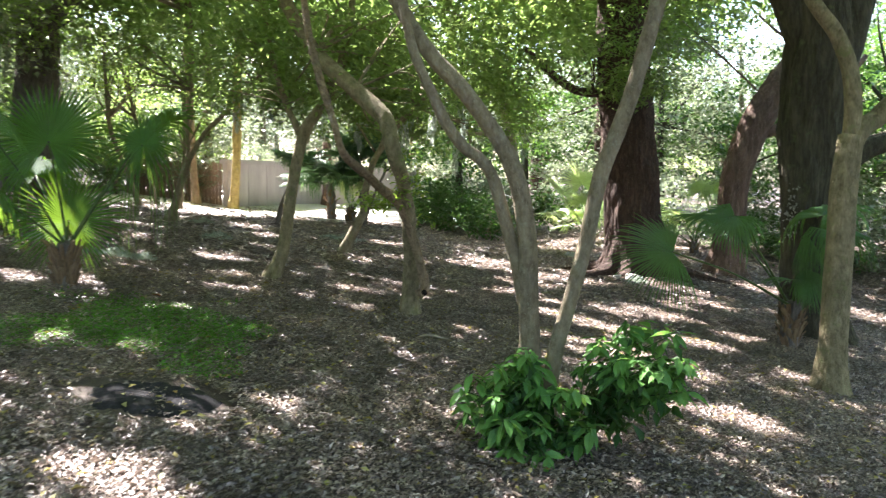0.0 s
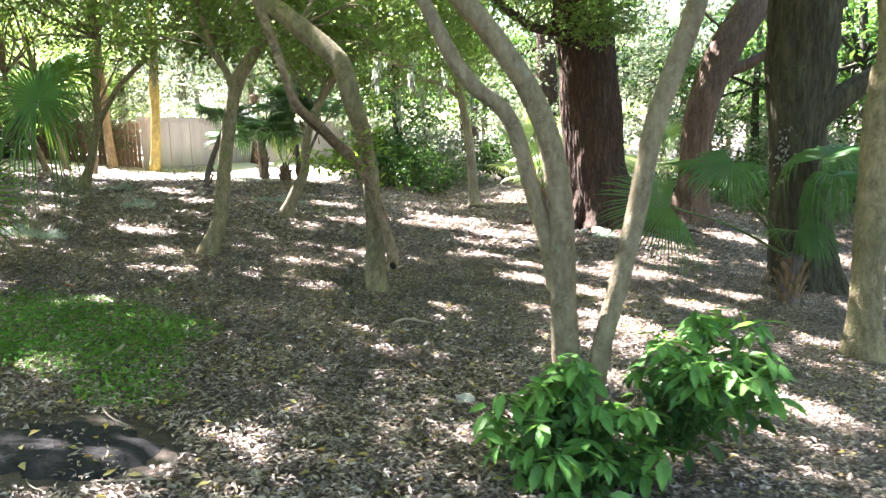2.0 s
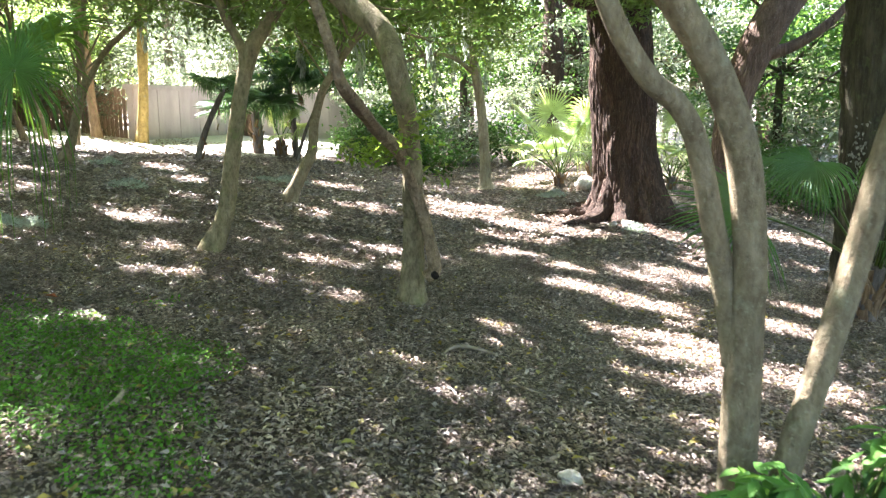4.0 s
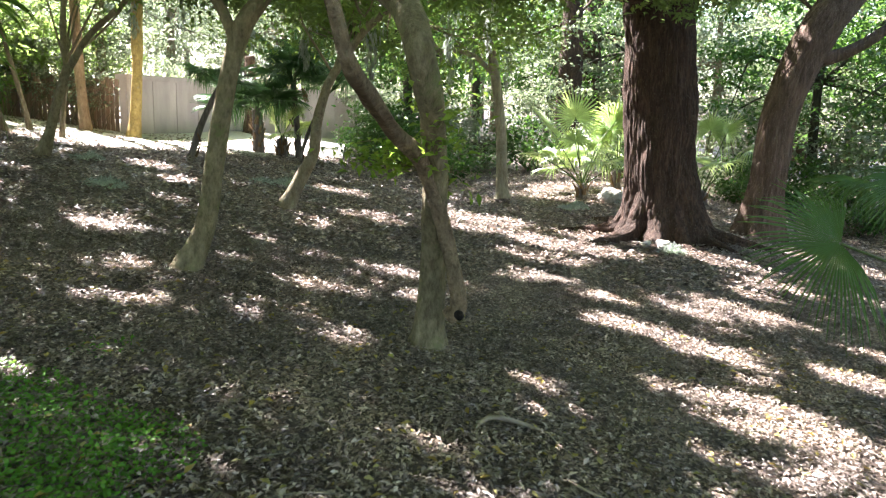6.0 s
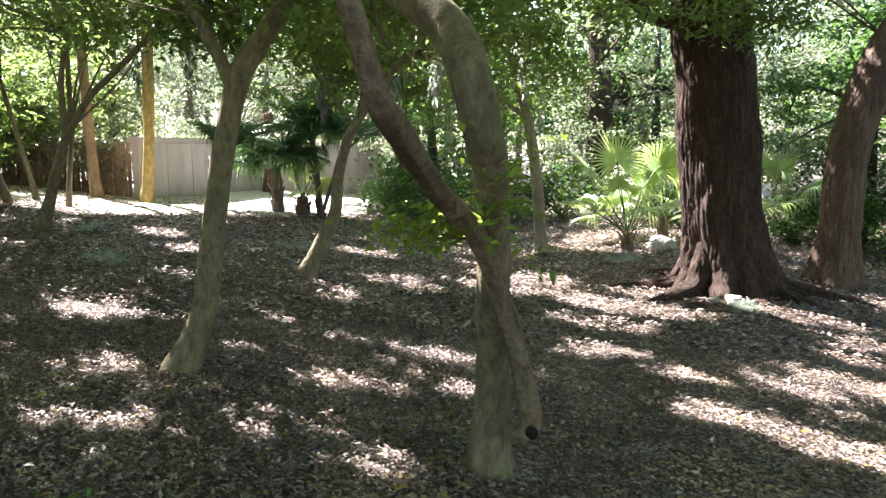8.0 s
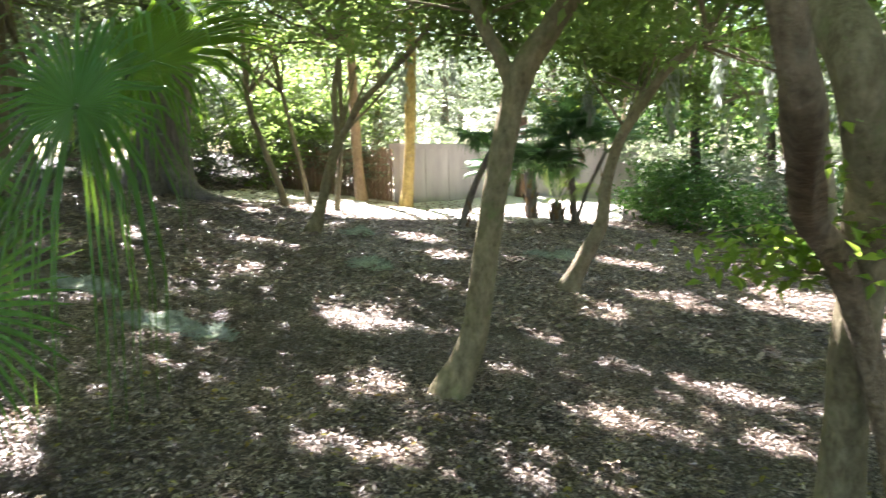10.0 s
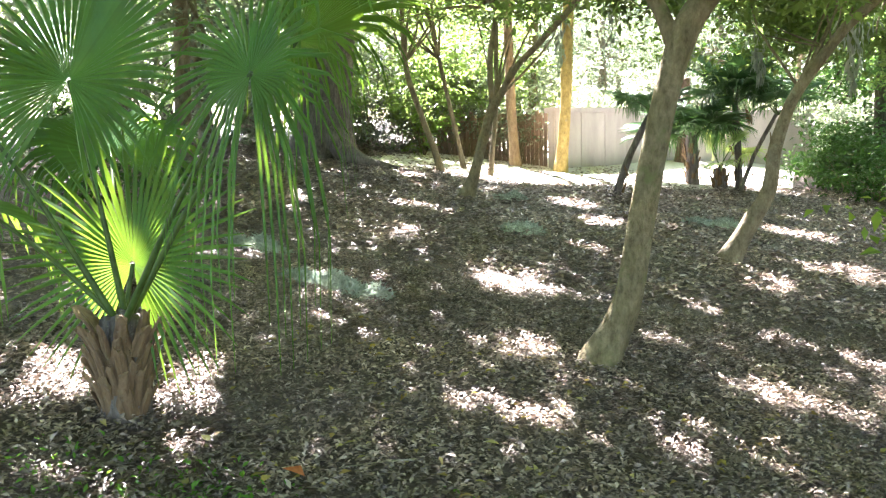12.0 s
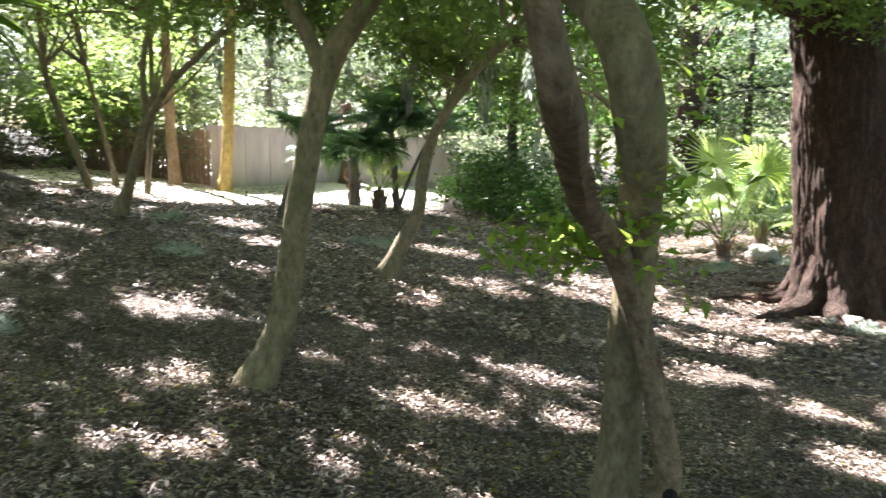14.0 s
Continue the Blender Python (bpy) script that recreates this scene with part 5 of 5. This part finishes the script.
dry_frond("curved dry palm stalk lying on the leaves", [(-0.26, 7.26, 0.02, 0.006), (-0.235, 7.42, 0.035, 0.01), (-0.14, 7.53, 0.045, 0.014), (0.0, 7.52, 0.04, 0.013), (0.12, 7.46, 0.03, 0.008), (0.22, 7.42, 0.02, 0.004)])
dry_frond("split pale stick in the clover", [(-2.0, 6.05, 0.03, 0.006), (-1.96, 6.18, 0.05, 0.013), (-1.98, 6.32, 0.04, 0.008)], "dead_stick")
dry_frond("thin dry stick on the leaf litter", [(0.1, 6.9, 0.03, 0.006), (0.2, 6.75, 0.04, 0.006), (0.32, 6.7, 0.03, 0.004)], "dead_stick")
_rng = np.random.default_rng(4)
_m = foliage("rust", np.array([(-2.84, 7.93, gz(-2.84, 7.93) + 0.05)]), 0.075, _rng, 0.8, 0.0, 0.2, False)
_m.transform(Matrix.Translation((2.84, -7.93, -gz(-2.84, 7.93))))
_o = part("fallen_leaf", _m, RUST)
_o.location = (-2.84, 7.93, gz(-2.84, 7.93))
tagged(_o, "single orange-brown dead leaf", "leaf")

_m = tube([(-0.75, 0, 0.1, 0.30), (-0.3, 0.05, 0.2, 0.34), (0.3, 0, 0.22, 0.33), (0.8, -0.05, 0.15, 0.27)], 18, 6, 0.15, 2.0)
_o = part("fallen_log", _m, BARK_DARK)
_o.location = (3.2, 29.5, gz(3.2, 29.5) + 0.08)
tagged(_o, "dark fallen log among the shrubs", "log")


# ---- understorey and the wood beyond ----
def shrub(label, x, y, radii, count, per, size, mat, seed, lift=0.5):
    """A loose leafy shrub: several stems and clumps of leaves."""
    t = Tree("shrub", label, x, y, BARK_SMOOTH, seed, "shrub", "shrubs under the trees")
    z = t.o[2]
    t.crown((x, y, z), (x, y, z + radii[2] * lift + 0.25), radii, count, per, size, 0.22, mat, 8, False, 0.015)
    return t.root


_kinds = [shrub("dense dark green shrub under the trees", 0.3, 23.6, (1.0, 0.8, 0.65), 34, 40, 0.12, SHRUB_LEAF, 81),
          shrub("loose bright green shrub catching the sun", 2.6, 25.6, (1.3, 0.9, 0.9), 40, 40, 0.12, FAR_LIT_LEAF, 82),
          shrub("tall thin leafy shrub at the wood's edge", 8.6, 22.5, (1.0, 0.9, 1.4), 40, 40, 0.13, FAR_LIT_LEAF, 83, 0.9),
          shrub("tall green thicket shrub with broad leaves", -10.4, 24.6, (1.2, 0.8, 1.7), 60, 34, 0.14, OAK_LEAF, 84, 0.9)]


def again(ob, x, y, s, turn):
    copy_thing(ob, Matrix.Translation((x, y, gz(x, y))) @ Matrix.Rotation(turn, 4, "Z") @ Matrix.Diagonal((s, s, s, 1)))


_r = np.random.default_rng(33)
for _x, _y, _k in [(1.2, 22.3, 0), (-0.3, 26.2, 0), (1.4, 27.5, 1), (3.6, 24.6, 0), (6.0, 22.8, 0), (7.6, 20.6, 0), (8.4, 17.6, 0), (5.2, 24.4, 1), (6.6, 25.5, 1), (8.2, 23, 1), (8.6, 20, 0), (9.2, 18, 1), (10.5, 21, 2), (7.4, 27.5, 2), (4.6, 28.5, 2), (2.0, 30.5, 1),
                  (0.0, 33.5, 2), (11.5, 17, 0), (12.5, 19, 2), (11, 13.5, 1), (10, 11, 0), (12, 15.5, 2), (-12.5, 25.5, 2), (-7.4, 31.5, 1), (-9.0, 33.0, 2), (-6.2, 33.5, 1), (-10.8, 26.2, 2), (-9.4, 24.6, 1), (-11.2, 22.6, 1), (-8.4, 24.5, 2), (-7.2, 25.0, 2), (-13, 21.5, 2), (-12.6, 19.5, 1), (-14.5, 18.5, 2), (-13.5, 16.5, 1),
                  (-12, 15, 0), (-11.5, 12.8, 1), (-15, 14, 2), (-9.8, 25.5, 2), (-10.1, 23.0, 1), (-11.2, 23.3, 2), (-9.9, 24.0, 2), (-12.3, 22.9, 1), (-8.9, 24.3, 3), (-9.6, 25.2, 3), (-8.0, 25.6, 3), (-7.6, 11.8, 0), (-9.5, 10.2, 1), (-0.5, 28.4, 0), (0.4, 29.4, 1), (-0.7, 30.0, 2), (-0.2, 25.2, 0), (-11.0, 21.2, 3), (-12.6, 23.4, 3), (-9.2, 22.4, 3)]:
    again(_kinds[_k], _x, _y, _r.uniform(0.8, 1.3), _r.uniform(0, 6.28))


def wood_tree(label, x, y, top, r, seed, mat, leaf):
    t = Tree("wood_tree", label, x, y, mat, seed, "tree", "trees of the wood beyond")
    z = t.o[2]
    t.stem("trunk", [(x, y, z - 0.3, r * 1.5), (x, y, z + 0.3, r * 1.1), (x + 0.1, y, z + top * 0.4, r * 0.9), (x - 0.1, y + 0.1, z + top, r * 0.4)], 14, 8, 0.1, 5, 0.25)
    t.crown((x, y, z + top * 0.5), (x, y, z + top * 0.55), (3.2, 3.2, top * 0.47), 100, 56, 0.17, 0.40, leaf, 10, False, 0.06)
    return t.root


_woods = [wood_tree("tall tree with a broad sunlit crown", 6.1, 30.5, 9.0, 0.42, 91, BARK_OAK, FAR_LIT_LEAF),
          wood_tree("slim tree with a low leafy crown", -4.2, 39.0, 7.0, 0.14, 92, BARK_SMOOTH, FAR_LIT_LEAF),
          wood_tree("dark tree with dense green leaves", 16.5, 24.5, 8.0, 0.2, 93, BARK_DARK, OAK_LEAF),
          wood_tree("slim tree with dark leaves down to the ground", 11.0, 19.0, 6.5, 0.13, 94, BARK_DARK, SHRUB_LEAF)]
for _x, _y, _k in [(12.8, 22.5, 3), (12.2, 13.6, 3), (14, 17.5, 3), (-11.5, 17.0, 1), (-14, 20.5, 1), (9.2, 33.5, 3), (3.6, 34.5, 3), (1.0, 38, 3), (7.2, 38, 3), (8.5, 36, 0), (11.5, 31, 1), (13.5, 26, 1), (15.5, 21, 2), (13.5, 12, 2), (16, 15.5, 1), (12.5, 8, 2), (16, 33, 0), (5.5, 42, 1), (0.5, 43, 0), (-4.5, 41, 1), (2.5, 47, 2), (-1.5, 46, 1), (9.5, 46, 1), (13, 37, 1), (18, 36, 2), (20, 22, 1), (17.5, 27.5, 1), (19, 17, 2), (-19, 40, 1), (-24, 30, 2), (-22, 22, 1), (14, 30.5, 1),
                  (-18.5, 25.5, 2), (-17, 21, 1), (-19, 29, 0), (-16.5, 16, 1), (-13.5, 11.5, 2), (-18, 11, 1), (-11.5, 6.5, 1), (11, 43, 2), (18, 41, 1), (-16, 43, 2), (-4, 50, 2), (6, 51, 0), (15, 50, 2), (-22, 36, 1), (22, 28, 2), (-14, 62, 1), (-18, 60, 1), (-13, 35, 1), (-15.5, 33, 1), (-17.5, 30.5, 2), (-14, 39, 2), (-12, 41, 1), (-20, 34, 1), (10.5, 39, 1), (-17, 24, 2), (-14.5, 27, 1), (-16, 66, 1), (-21, 64, 1), (-12, 58, 1), (-10, 66, 1), (-24, 58, 2), (0, 62, 1), (8, 64, 1), (20, 58, 2),
                  (-8.5, 38, 1), (-6.3, 43, 1), (-10.5, 46, 1), (-7.4, 50, 1), (0.6, 27.2, 3), (9.8, 21.5, 3), (-9, 0, 2), (-5, -6, 0), (3, -7, 2), (9, -3, 0), (11, 3, 1), (-13, -5, 1), (-16, 3, 2), (15, -8, 2), (-1, -13, 1)]:
    again(_woods[_k], _x, _y, _r.uniform(0.85, 1.25), _r.uniform(0, 6.28))
